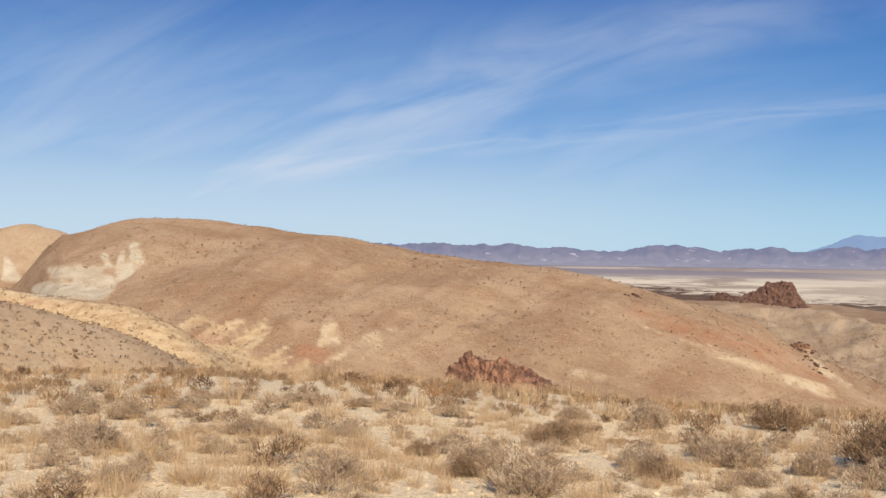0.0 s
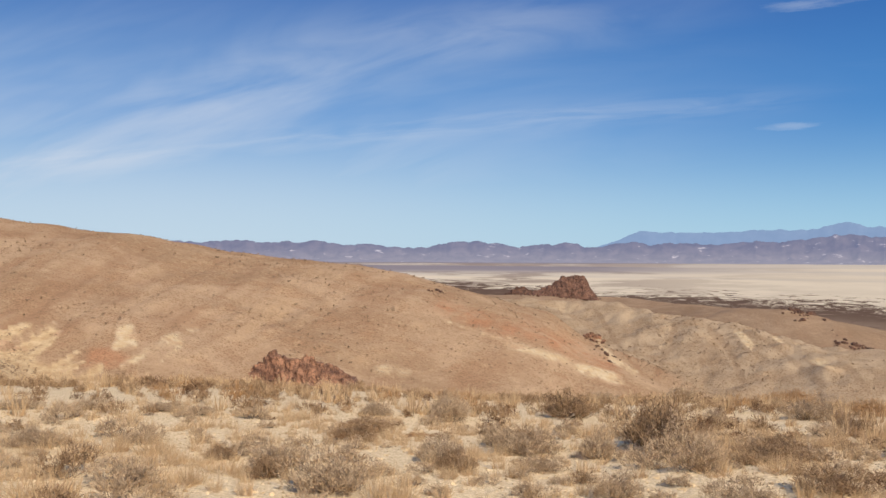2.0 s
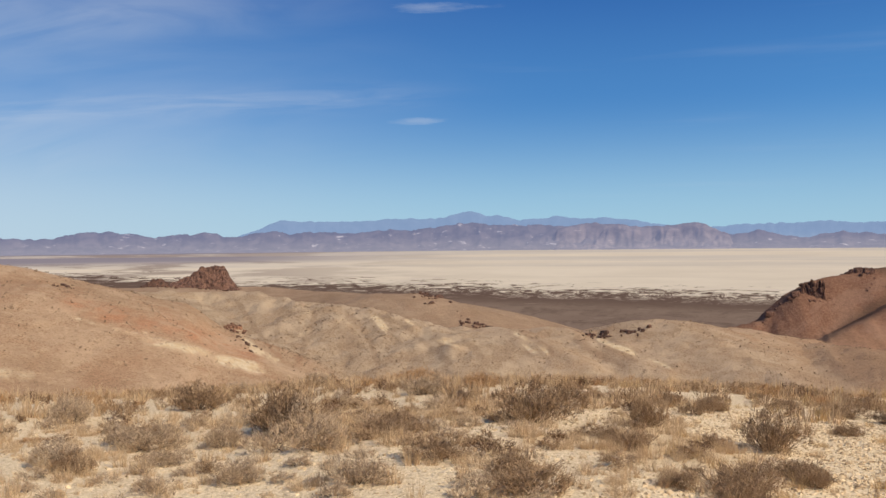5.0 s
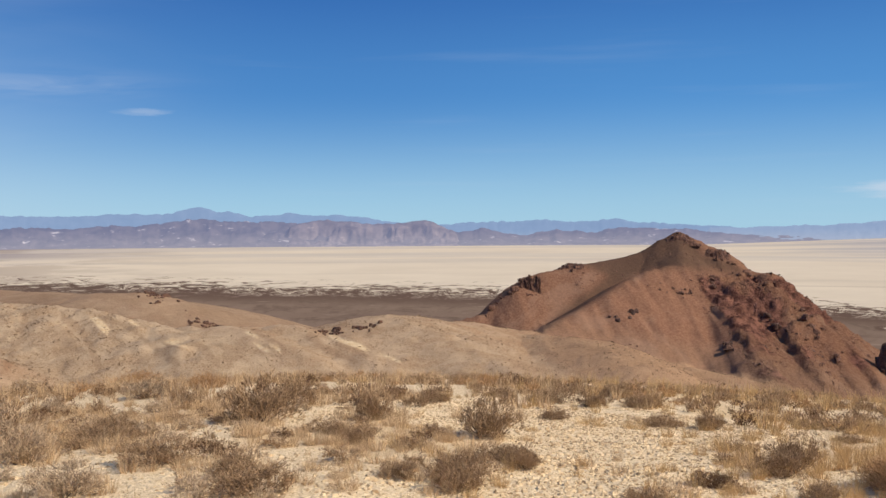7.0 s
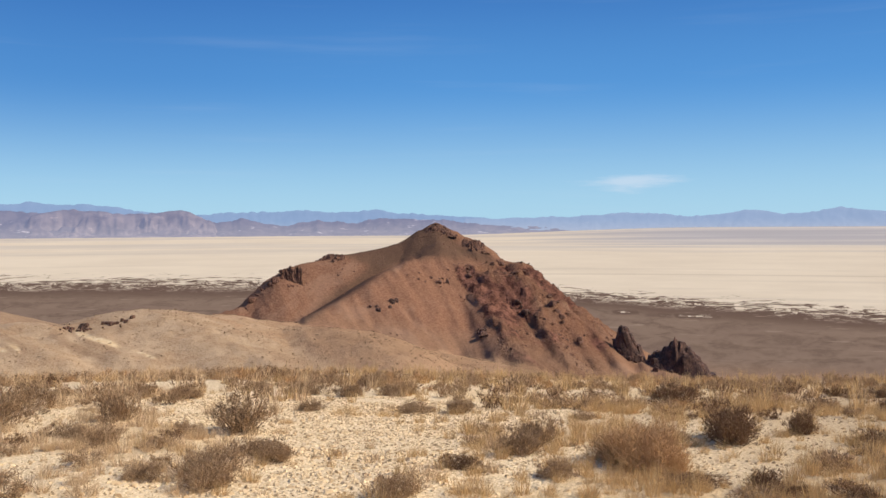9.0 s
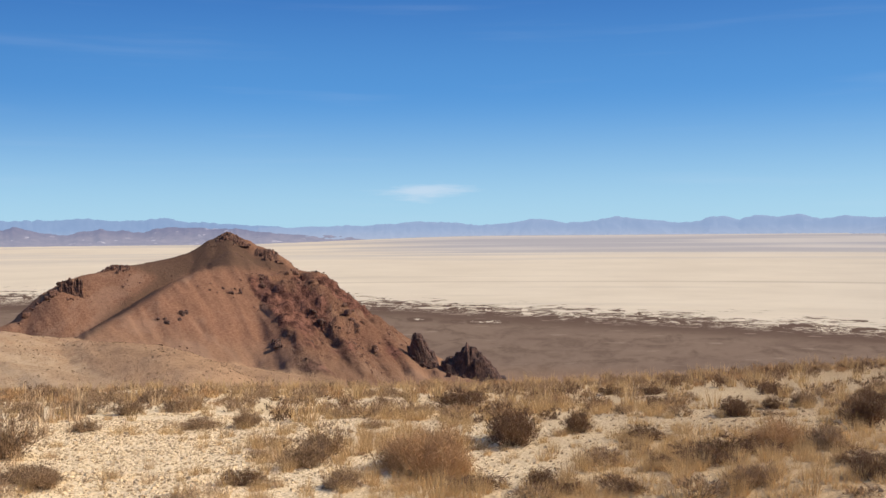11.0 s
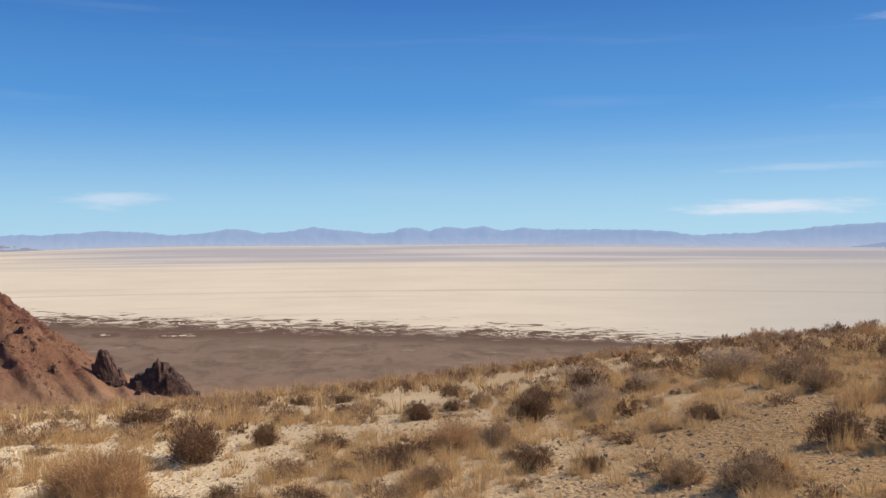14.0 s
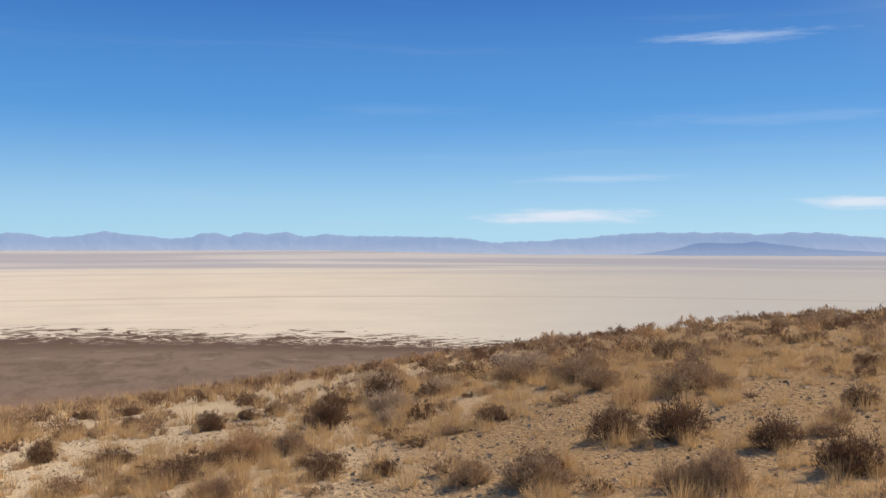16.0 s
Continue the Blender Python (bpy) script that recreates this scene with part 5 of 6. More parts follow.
            col, f = rock_column(rng, size, size * rng.uniform(0.7, 1.2), h - low, rng.uniform(0.15, 0.45), lean * rng.uniform(0.7, 1.3), rng.normal(0, 0.05))
            pieces.append((col + np.array([u - 0.5 * lean * (h - low), v_, low]), f))
    for _ in range(boulders):
        u = rng.uniform(-1.05, 1.05) * half
        v_ = -depth * rng.uniform(0.45, 0.75)
        wx, wy = cx + u * ca + v_ * sa, cy - u * sa + v_ * ca
        ground = float(terrain(np.array(wx), np.array(wy))) - base_z
        q = cell * rng.uniform(0.25, 0.6)
        col, f = rock_column(rng, q, q * rng.uniform(0.7, 1.2), 2.0 * q, 0.25, rng.normal(0, 0.2), rng.normal(0, 0.2), 6)
        pieces.append((col + np.array([u, v_, ground - 0.8 * q]), f))
    root = heap(name, label, pieces, mat, pose(cx, cy, float(base_z), 0, 0, -mid_b))
    if solid:
        part("rock_body", body, mat, root)
    return root


def merged(pieces):
    """One vertex and face array out of several."""
    vs, fs, at = [], [], 0
    for v, f in pieces:
        vs.append(v)
        fs.append(f + at)
        at += len(v)
    return np.concatenate(vs), np.concatenate(fs)


crag("rock_outcrop", "jagged red-brown rock outcrop below the tan hill",
     [(-7.75, -7.4), (-7.33, -6.85), (-6.85, -6.5), (-6.41, -6.25), (-6.04, -5.82), (-5.73, -5.7), (-5.32, -6.03), (-4.84, -6.26), (-4.25, -6.3), (-3.90, -6.1), (-3.65, -6.1), (-3.41, -6.5), (-2.77, -6.5),
      (-2.13, -6.75), (-1.64, -7.09), (-1.15, -7.45)], 163, 6.0, SUNNY_ROCK, 101, base=-7.7, cell=0.75, lean=-0.18, front=0.7, boulders=26, flat=0.15)
crag("butte", "flat-topped dark brown butte of bare rock on the bench",
     [(9.0, -2.45), (9.8, -2.2), (10.2, -2.02), (10.8, -1.72), (11.15, -1.45), (11.4, -1.25), (11.7, -1.19), (12.05, -1.17), (12.6, -1.2), (12.8, -1.36), (13.0, -1.85), (13.3, -2.35), (13.5, -2.6)], 530, 22.0, BUTTE_ROCK, 103,
     base=-2.75, cell=1.5, lean=-0.05, front=0.55, boulders=30, flat=0.05, proud=0.9)
crag("rock_outcrop", "small dark rock knob beside the butte", [(8.0, -2.45), (8.3, -2.15), (8.68, -1.95), (9.0, -1.95), (9.3, -2.05), (9.7, -2.4)], 528, 9.0, BROWN_ROCK, 104, base=-2.6, cell=1.6, lean=0.1)
crag("rock_outcrop", "small dark rock knob on the shoulder of the tan hill", [(3.3, -2.45), (3.6, -2.12), (4.0, -2.1), (4.4, -2.5)], 240, 3.0, BROWN_ROCK, 105, base=-2.5, cell=0.6, solid=False)
crag("rock_outcrop", "brown rock knob on the gullied badland slope", [(12.5, -4.9), (12.75, -4.65), (13.1, -4.28), (13.4, -4.5), (13.95, -5.1)], None, 4.0, SUNNY_ROCK, 107, base=-5.1, cell=0.7, lean=-0.2, flat=0.3, boulders=18, solid=False)
crag("rock_outcrop", "broken dark rocks on the low knoll", [(23.7, -3.15), (24.1, -2.95), (24.8, -2.83), (25.2, -3.15), (25.8, -3.5), (26.2, -3.75)], 398, 8.0, BROWN_ROCK, 109, base=-3.5, cell=1.0, flat=0.3, front=0.9, solid=False)
crag("rock_outcrop", "scattered dark rocks on the shoulder of the knoll", [(26.2, -5.0), (26.6, -4.75), (27.1, -4.6), (27.9, -4.85), (28.6, -5.05)], None, 6.0, BROWN_ROCK, 110, base=-5.1, cell=0.9, flat=0.3, front=0.9, solid=False)
crag("rock_outcrop", "dark rocks along the crest of the low ridge", [(34.2, -5.6), (34.6, -5.4), (35.4, -5.25), (35.9, -5.35), (36.7, -4.95), (37.4, -4.72), (37.9, -4.8)], 274, 5.0, BROWN_ROCK, 111, base=-5.7, cell=0.8, flat=0.3, front=0.9, solid=False)
crag("rock_crest", "dark rock cap on the peak of the red hill", [(54.9, -0.3), (55.4, 0.1), (55.75, 0.27), (56.2, 0.08), (56.9, -0.35)], 417, 6.0, RED_ROCK, 113, base=-0.6, cell=1.1, flat=0.2)
crag("rock_crest", "dark rock shoulder just under the red peak", [(57.5, -0.7), (58.2, -0.66), (58.55, -0.95), (58.85, -1.45)], 413, 7.0, RED_ROCK, 115, base=-1.6, cell=1.3, flat=0.2)
crag("rock_crest", "dark rock tooth on the ridge of the red hill", [(48.6, -2.0), (48.9, -1.76), (49.4, -1.56), (50.1, -1.65)], 403, 5.0, RED_ROCK, 117, base=-2.1, cell=1.0, flat=0.2)
crag("rock_crest", "rocky red buttress at the end of the ridge", [(44.6, -4.5), (45.3, -4.05), (45.8, -3.7), (46.05, -3.05), (46.5, -2.45), (47.0, -2.22), (47.6, -2.2)], 388, 6.0, RED_ROCK, 119, base=-4.6, cell=0.75, flat=0.5, lean=-0.15, proud=0.9)
crag("rock_spire", "leaning dark rock spire with a sunlit edge above the flat",
     [(66.65, -6.7), (66.8, -6.1), (67.1, -5.8), (67.35, -6.15), (67.6, -6.4), (67.8, -6.95), (68.0, -7.6)], 374, 5.0, DARK_ROCK, 121, base=-8.0, cell=1.9, lean=-0.3, front=0.35, flat=0.08, proud=0.95)
crag("rock_spire", "dark pointed rock spire in shade above the flat",
     [(68.4, -7.85), (68.9, -7.25), (69.6, -7.04), (69.95, -6.65), (70.1, -6.5), (70.35, -6.7), (70.65, -6.85), (71.3, -7.45), (71.8, -8.1), (72.0, -8.6)], 372, 9.0, DARK_ROCK, 127, base=-8.9, cell=2.2, lean=-0.1, front=0.35, flat=0.08, proud=0.92)


def ledge(label, line, count, size, mat, seed, scatter_=0.12):
    """Boulders strung out on a slope along a line given by bearing and angle."""
    rng = np.random.default_rng(seed)
    away = np.arange(110.0, 600.0, 1.5)
    pieces, root = [], None
    knots = rng.uniform(0, 1, max(3, count // 4))
    for t in np.clip(rng.choice(knots, count) + rng.normal(0, 0.05, count), 0, 1):
        b = float(np.interp(t, np.linspace(0, 1, len(line)), [p[0] for p in line])) + rng.normal(0, scatter_)
        e = float(np.interp(t, np.linspace(0, 1, len(line)), [p[1] for p in line])) + rng.normal(0, scatter_)
        gx, gy = away * math.sin(radians(b)), away * math.cos(radians(b))
        g = terrain(gx, gy)
        i = int(np.argmax(np.degrees(np.arctan2(g - EYE, away)) >= e))
        if i == 0:
            continue
        if root is None:
            root = (gx[i], gy[i], g[i])
        s_ = size * 0.75 * math.exp(min(rng.normal(0, 0.5), 0.8))
        v, f = rock_block(rng, s_ * rng.uniform(0.7, 1.5), s_ * rng.uniform(0.6, 1.2), -0.6 * s_, s_ * rng.uniform(0.4, 1.1), 0.3, rng.uniform(-0.4, 0.4))
        pieces.append((v + np.array([gx[i] - root[0], gy[i] - root[1], g[i] - root[2]]), f))
    return heap("rock_ledge", label, pieces, mat, pose(float(root[0]), float(root[1]), float(root[2])))


ledge("dark cliff band across the steep face of the red hill", [(59.9, -4.7), (60.5, -4.6), (61.2, -5.2), (61.4, -5.7)], 12, 1.5, DARK_ROCK, 125)
ledge("dark rock rib low on the red hill", [(58.2, -6.3), (59.2, -6.8), (60.3, -7.5)], 16, 1.1, DARK_ROCK, 127)
ledge("rock ledge on the spur of the red hill", [(51.5, -5.4), (52.4, -5.0), (53.4, -4.5)], 12, 0.9, DARK_ROCK, 129)
ledge("row of dark rocks along the top of the red cliff", [(56.8, -2.5), (58.5, -2.6), (60.2, -2.7), (61.3, -3.0)], 18, 1.1, RED_ROCK, 131, 0.2)
ledge("dark rocks down the edge of the red cliff", [(61.8, -3.9), (62.8, -4.8), (63.8, -5.8), (64.6, -6.6)], 18, 1.2, RED_ROCK, 133, 0.2)
ledge("dark rocks strung across the crest of the red spur", [(52.2, -2.75), (53.8, -3.0), (55.0, -3.4), (56.2, -3.2)], 16, 0.9, RED_ROCK, 135, 0.25)
ledge("dark boulders on the end of the red ridge", [(46.5, -2.8), (46.0, -3.4), (45.3, -4.1), (44.8, -4.6)], 14, 1.2, RED_ROCK, 137, 0.2)
ledge("scattered brown boulders beside the orange band", [(13.4, -5.2), (14.2, -6.1), (15.2, -7.0)], 18, 0.55, BROWN_ROCK, 139, 0.25)
ledge("brown boulders scattered down the low knoll", [(24.6, -3.3), (25.8, -3.9), (27.0, -4.6), (28.3, -5.0)], 16, 1.0, BROWN_ROCK, 141, 0.3)


def rubble(name, label, count, spot, mat, seed, sizes):
    """Angular blocks strewn over a slope, as one sheet of stones."""
    rng = np.random.default_rng(seed)
    ico = np.array([(-1, 0.6, -0.5), (1, 0.5, -0.6), (0.8, -0.7, -0.5), (-0.9, -0.6, -0.5), (-0.6, 0.5, 0.7), (0.5, 0.4, 0.9), (0.6, -0.5, 0.5), (-0.5, -0.6, 0.6)])
    face = np.array([(0, 3, 2), (0, 2, 1), (4, 5, 6), (4, 6, 7), (0, 1, 5), (0, 5, 4), (1, 2, 6), (1, 6, 5), (2, 3, 7), (2, 7, 6), (3, 0, 4), (3, 4, 7)])
    x, y = spot(rng, count)
    n = len(x)
    z = terrain(x, y)
    s = rng.uniform(*sizes, n) * rng.uniform(0.4, 1, n)
    turn = rng.uniform(0, 6.28, n)
    v = ico[None] * (1 + 0.45 * rng.uniform(-1, 1, (n, 8, 3))) * (s[:, None] * rng.uniform(0.6, 1.2, (n, 3)))[:, None, :] * np.array([0.5, 0.5, 0.42])
    c, q = np.cos(turn)[:, None], np.sin(turn)[:, None]
    v = np.stack([v[..., 0] * c - v[..., 1] * q, v[..., 0] * q + v[..., 1] * c, v[..., 2]], -1) + np.stack([x, y, z - 0.2 * s], -1)[:, None]
    f = face[None] + 8 * np.arange(n)[:, None, None]
    ob = new(name, mesh_from(name, v.reshape(-1, 3), f.reshape(-1, 3), mat))
    tagged(ob, label, "stones", kind="stuff")


def on_red_hill(rng, count):
    b, d = rng.uniform(44, 68, count * 4), rng.uniform(290, 425, count * 4)
    x, y = d * np.sin(np.radians(b)), d * np.cos(np.radians(b))
    rough = np.maximum.reduce([spine_height(x, y, *SPINES[n]) for n in SPINES if n.startswith("red_") and n != "red_apron"]) + EYE
    steep = smooth(b, 55, 61) * 0.7 + 0.22
    keep = (rough > terrain(x, y) - 4) & (rng.uniform(0, 1, len(x)) < steep * smooth(fbm(x / 16, y / 16, 3, 33), 0.0, 0.35))
    return x[keep][:count], y[keep][:count]


rubble("hill_rubble", "dark angular rock blocks strewn over the red hill", 2400, on_red_hill, RED_ROCK, 5, (0.5, 1.9))


# ---- plants ----
def dome_twigs(rng, n, radius, height, length, width, low=0.3):
    """Short upright twig ends that fill a dome: one slim triangle each."""
    th = rng.uniform(0, 2 * np.pi, n)
    rho = np.sqrt(rng.uniform(0, 1, n))
    u = rng.uniform(low, 1.0, n) ** 0.6
    px, py = radius * rho * np.cos(th), radius * rho * np.sin(th)
    pz = height * np.sqrt(np.clip(1 - rho ** 2.4, 0.03, 1)) * u
    return slivers(rng, np.stack([px * 0.9, py * 0.9, pz - 0.2 * length], -1), np.stack([px / radius * 0.55, py / radius * 0.55, np.full(n, 1.0)], -1), length, width, 0.5)


def slivers(rng, root, way, length, width, stray):
    """One slim triangle from each root along its way, bent astray by chance."""
    n = len(root)
    d = way + rng.normal(0, stray, (n, 3))
    d /= np.linalg.norm(d, axis=1)[:, None]
    tip = root + d * (length * rng.uniform(0.5, 1.4, n))[:, None]
    side = np.cross(d, rng.normal(0, 1, (n, 3)))
    side *= (0.5 * width / np.maximum(np.linalg.norm(side, axis=1), 1e-6))[:, None]
    v = np.stack([root - side, root + side, tip], 1).reshape(-1, 3)
    return v, np.arange(3 * n).reshape(-1, 3)


def twiggy(rng, clumps, each, length, width, upright=0.9, stray=0.42, tall=0.5, tight=0.05):
    """A bush of unit width: clumps of fine twigs at the ends of its branches, thick at the heart and ragged along the outline."""
    th = rng.uniform(0, 2 * np.pi, clumps)
    rho = 0.40 * np.sqrt(rng.uniform(0, 1, clumps))
    reach = rng.uniform(0.7, 1.12, clumps) * (1 + 0.18 * np.sin(2 * th + rng.uniform(0, 6)) + 0.12 * np.sin(3 * th + rng.uniform(0, 6)))
    cx, cy = rho * np.cos(th) * reach, rho * np.sin(th) * reach
    cz = tall * np.sqrt(np.clip(1 - (rho / 0.44) ** 2, 0.04, 1)) * reach * rng.uniform(0.15, 0.82, clumps) ** 0.7
    heart = np.stack([cx, cy, cz], -1)
    root = np.repeat(heart, each, 0) + rng.normal(0, 1, (clumps * each, 3)) * np.array([tight, tight, 0.9 * tight])
    root[:, 2] = np.maximum(root[:, 2], -0.02)
    way = np.repeat(np.stack([cx * 1.5, cy * 1.5, np.full(clumps, upright)], -1), each, 0)
    return slivers(rng, root, way, length, width, stray)


def stems(rng, n, radius, height, width, spread=1.0, root_r=0.12):
    """Bent woody stems or blades from the root to the outline: three triangles each."""
    th = rng.uniform(0, 2 * np.pi, n)
    rho = np.sqrt(rng.uniform(0, 1, n)) * spread
    tip = np.stack([radius * rho * np.cos(th), radius * rho * np.sin(th), height * np.sqrt(np.clip(1 - 0.75 * rho ** 2, 0.05, 1)) * rng.uniform(0.55, 1.05, n)], -1)
    th2 = th + rng.normal(0, 0.5, n)
    q = root_r * radius * np.sqrt(rng.uniform(0, 1, n))
    root = np.stack([q * np.cos(th2), q * np.sin(th2), np.full(n, -0.03)], -1)
    mid = 0.5 * (root + tip) + np.stack([0.1 * radius * np.cos(th) * rho, 0.1 * radius * np.sin(th) * rho, -0.04 * height * np.ones(n)], -1) + rng.normal(0, 0.03 * radius, (n, 3))
    side = np.cross(tip - root, rng.normal(0, 1, (n, 3)))
    side *= (0.5 * width / np.maximum(np.linalg.norm(side, axis=1), 1e-6))[:, None]
    v = np.stack([root - side, root + side, mid - 0.75 * side, mid + 0.75 * side, tip], 1).reshape(-1, 3)
    f = np.array([(0, 1, 3), (0, 3, 2), (2, 3, 4)])[None] + 5 * np.arange(n)[:, None, None]
    return v, f.reshape(-1, 3)


def strewn(variants, which, x, y, z, turn, sx, sz):
    """Copies of the variant arrays at many places, as one array."""
    pieces = []
    for i, (v, f) in enumerate(variants):
        k = np.where(which == i)[0]
        if not len(k):
            continue
        c, s = np.cos(turn[k])[:, None], np.sin(turn[k])[:, None]
        p = np.stack([(v[:, 0] * c - v[:, 1] * s) * sx[k, None] + x[k, None], (v[:, 0] * s + v[:, 1] * c) * sx[k, None] + y[k, None], v[:, 2] * sz[k, None] + z[k, None]], -1)
        g = f[None] + len(v) * np.arange(len(k))[:, None, None]
        pieces.append((p.reshape(-1, 3), g.reshape(-1, 3)))
    return merged(pieces)


def plant(name, label, group, category, parts):
    """A plant of unit width with its parts, kept as the first of its kind."""
    root = new(name)
    root.empty_display_size = 0.1
    for part_name, arrays, mat in parts:
        part(part_name, arrays, mat, root)
    return tagged(root, label, category, group)


def shrub_parts(seed, foliage, clumps=120, each=26, length=0.07, wide=0.0105, upright=0.9, stray=0.6, stem_count=60, bare=0.6, tight=0.034):
    rng = np.random.default_rng(seed)
    return [("woody_base", stems(rng, stem_count, 0.42, 0.5 * bare, 0.009), WOOD),
            ("twig_crown", stems(rng, 90, 0.5, 0.54, 0.006), foliage),
            ("foliage", twiggy(rng, clumps, each, length, wide, upright, stray, 0.5, tight), foliage)]


def grass_parts(seed, count=260, mat=None):
    rng = np.random.default_rng(seed)
    return [("tuft", stems(rng, count, 0.48, 0.62, 0.0075, 1.0, 0.55), mat or STRAW)]


def small_shrub(seed, foliage, length=0.095, wide=0.019, upright=0.9, stray=0.55):
    rng = np.random.default_rng(seed)
    return [("woody_base", stems(rng, 24, 0.4, 0.3, 0.014), WOOD), ("foliage", twiggy(rng, 44, 17, length, wide, upright, stray, 0.5, 0.036), foliage)]


SHRUBS, DARKS, RUSTS, GRASSES = "shrubs on the near slope", "dark shrubs on the near slope", "rusty shrubs on the near slope", "grass tufts on the near slope"
KINDS = {
    "grey": ("sagebrush", "grey-brown dry sagebrush with fine pale twigs on gravel", SHRUBS, "shrub", [shrub_parts(q, TWIG) for q in (1, 2, 3, 4, 5, 6)]),
    "tan": ("sagebrush", "tan-grey dry sagebrush with pale twigs on sunny gravel", SHRUBS, "shrub", [shrub_parts(q, TAN_TWIG) for q in (51, 52, 53, 54)]),
    "small_tan": ("sagebrush", "small tan-grey dry sagebrush on pale soil", SHRUBS, "shrub", [small_shrub(q, TAN_TWIG) for q in (55, 56, 57)]),
    "small_grey": ("sagebrush", "small grey-brown dry sagebrush on stony soil", SHRUBS, "shrub", [small_shrub(q, TWIG) for q in (7, 8, 9, 10)]),
    "dark": ("blackbrush", "dark brown low desert shrub with bare woody stems", DARKS, "shrub", [shrub_parts(q, DUSK, 120, 26, 0.062, 0.011, 0.8, 0.6, 80, 0.6) for q in (11, 12, 13, 14)]),
    "small_dark": ("blackbrush", "small dark brown desert shrub on stony soil", DARKS, "shrub", [small_shrub(q, DUSK, 0.085) for q in (15, 16, 17)]),
    "rust": ("rabbitbrush", "rust-orange dry rabbitbrush with dense upright stems", RUSTS, "shrub", [shrub_parts(q, RUST, 80, 36, 0.16, 0.0075, 0.8, 0.7, 60, 0.6, 0.08) for q in (21, 22, 23)]),
    "small_rust": ("rabbitbrush", "small rust-orange dry rabbitbrush on stony soil", RUSTS, "shrub", [small_shrub(q, RUST, 0.2, 0.012, 1.5) for q in (24, 25)]),
    "straw": ("bunchgrass", "straw-coloured dry bunchgrass tuft on gravel", GRASSES, "grass tuft", [grass_parts(q) for q in (31, 32, 33)]),
    "pale": ("bunchgrass", "pale beige dry bunchgrass tuft among sagebrush", GRASSES, "grass tuft", [grass_parts(q, 260, PALE_STRAW) for q in (41, 42, 43)]),
}
MASTERS = {}


def set_plant(kind, i, x, y, width, height):
    name, label, group, category, variants = KINDS[kind]
    i %= len(variants)
    z = float(terrain(np.array(x), np.array(y)))
    m = pose(x, y, z - 0.01, 0, 0, RNG.uniform(0, 360))
    if (kind, i) not in MASTERS:
        ob = plant(name, label, group, category, variants[i])
        MASTERS[kind, i] = ob
    else:
        ob = copy_thing(MASTERS[kind, i], m)
    ob.matrix_basis = m
    ob.scale = (width * RNG.uniform(0.95, 1.15), width * RNG.uniform(0.85, 1.1), height / (0.58 if kind.endswith(("grey", "dark", "tan")) else 0.64))


RNG = np.random.default_rng(77)
# Shrubs that stand out: bearing, distance, width, height.
GREY_A = [(-28.2, 14.0, 0.91, 0.35), (-27.1, 10.1, 0.83, 0.37), (-27.1, 17.0, 0.80, 0.21), (-25.5, 8.2, 0.44, 0.23), (-25.5, 13.0, 0.61, 0.36), (-24.6, 8.9, 0.32, 0.17), (-24.1, 16.2, 0.76, 0.20), (-22.2, 14.0, 0.74, 0.30),
          (-19.7, 15.4, 0.82, 0.21), (-18.9, 10.9, 0.64, 0.27), (-15.8, 15.1, 0.71, 0.21), (-13.6, 8.6, 0.75, 0.32), (-13.1, 11.3, 0.60, 0.21), (-11.9, 14.6, 0.61, 0.18), (-9.8, 14.2, 0.59, 0.18), (-5.0, 9.6, 0.74, 0.30),
          (-1.7, 8.3, 0.77, 0.46), (0.7, 14.6, 0.69, 0.23), (4.9, 10.0, 0.65, 0.31), (5.1, 15.1, 0.72, 0.42), (5.1, 14.5, 0.68, 0.45), (8.1, 11.7, 0.41, 0.36), (10.1, 11.2, 0.86, 0.35), (11.1, 9.8, 0.46, 0.24)]
GREY_B = [(14.2, 10.9, 0.57, 0.40), (14.3, 27.0, 0.96, 0.30), (15.6, 8.5, 0.51, 0.27), (18.7, 31.0, 1.47, 0.54), (19.1, 11.0, 0.85, 0.51), (20.1, 9.8, 0.69, 0.42), (20.8, 15.5, 0.64, 0.34), (22.9, 8.0, 0.61, 0.30),
          (25.7, 17.2, 0.92, 0.43), (28.1, 15.2, 0.63, 0.33), (30.8, 12.0, 0.36, 0.15), (32.3, 8.2, 0.62, 0.25), (32.7, 12.0, 0.92, 0.59), (33.8, 7.5, 0.76, 0.28), (34.6, 14.2, 0.75, 0.53), (39.2, 10.0, 0.54, 0.25),
          (39.8, 12.0, 0.50, 0.45), (44.2, 27.7, 1.31, 0.34), (46.7, 32.0, 1.14, 0.36), (46.9, 16.1, 0.57, 0.22), (47.0, 10.9, 0.77, 0.61), (48.7, 9.0, 0.59, 0.22), (49.7, 8.7, 0.36, 0.22), (50.0, 15.5, 0.82, 0.29)]
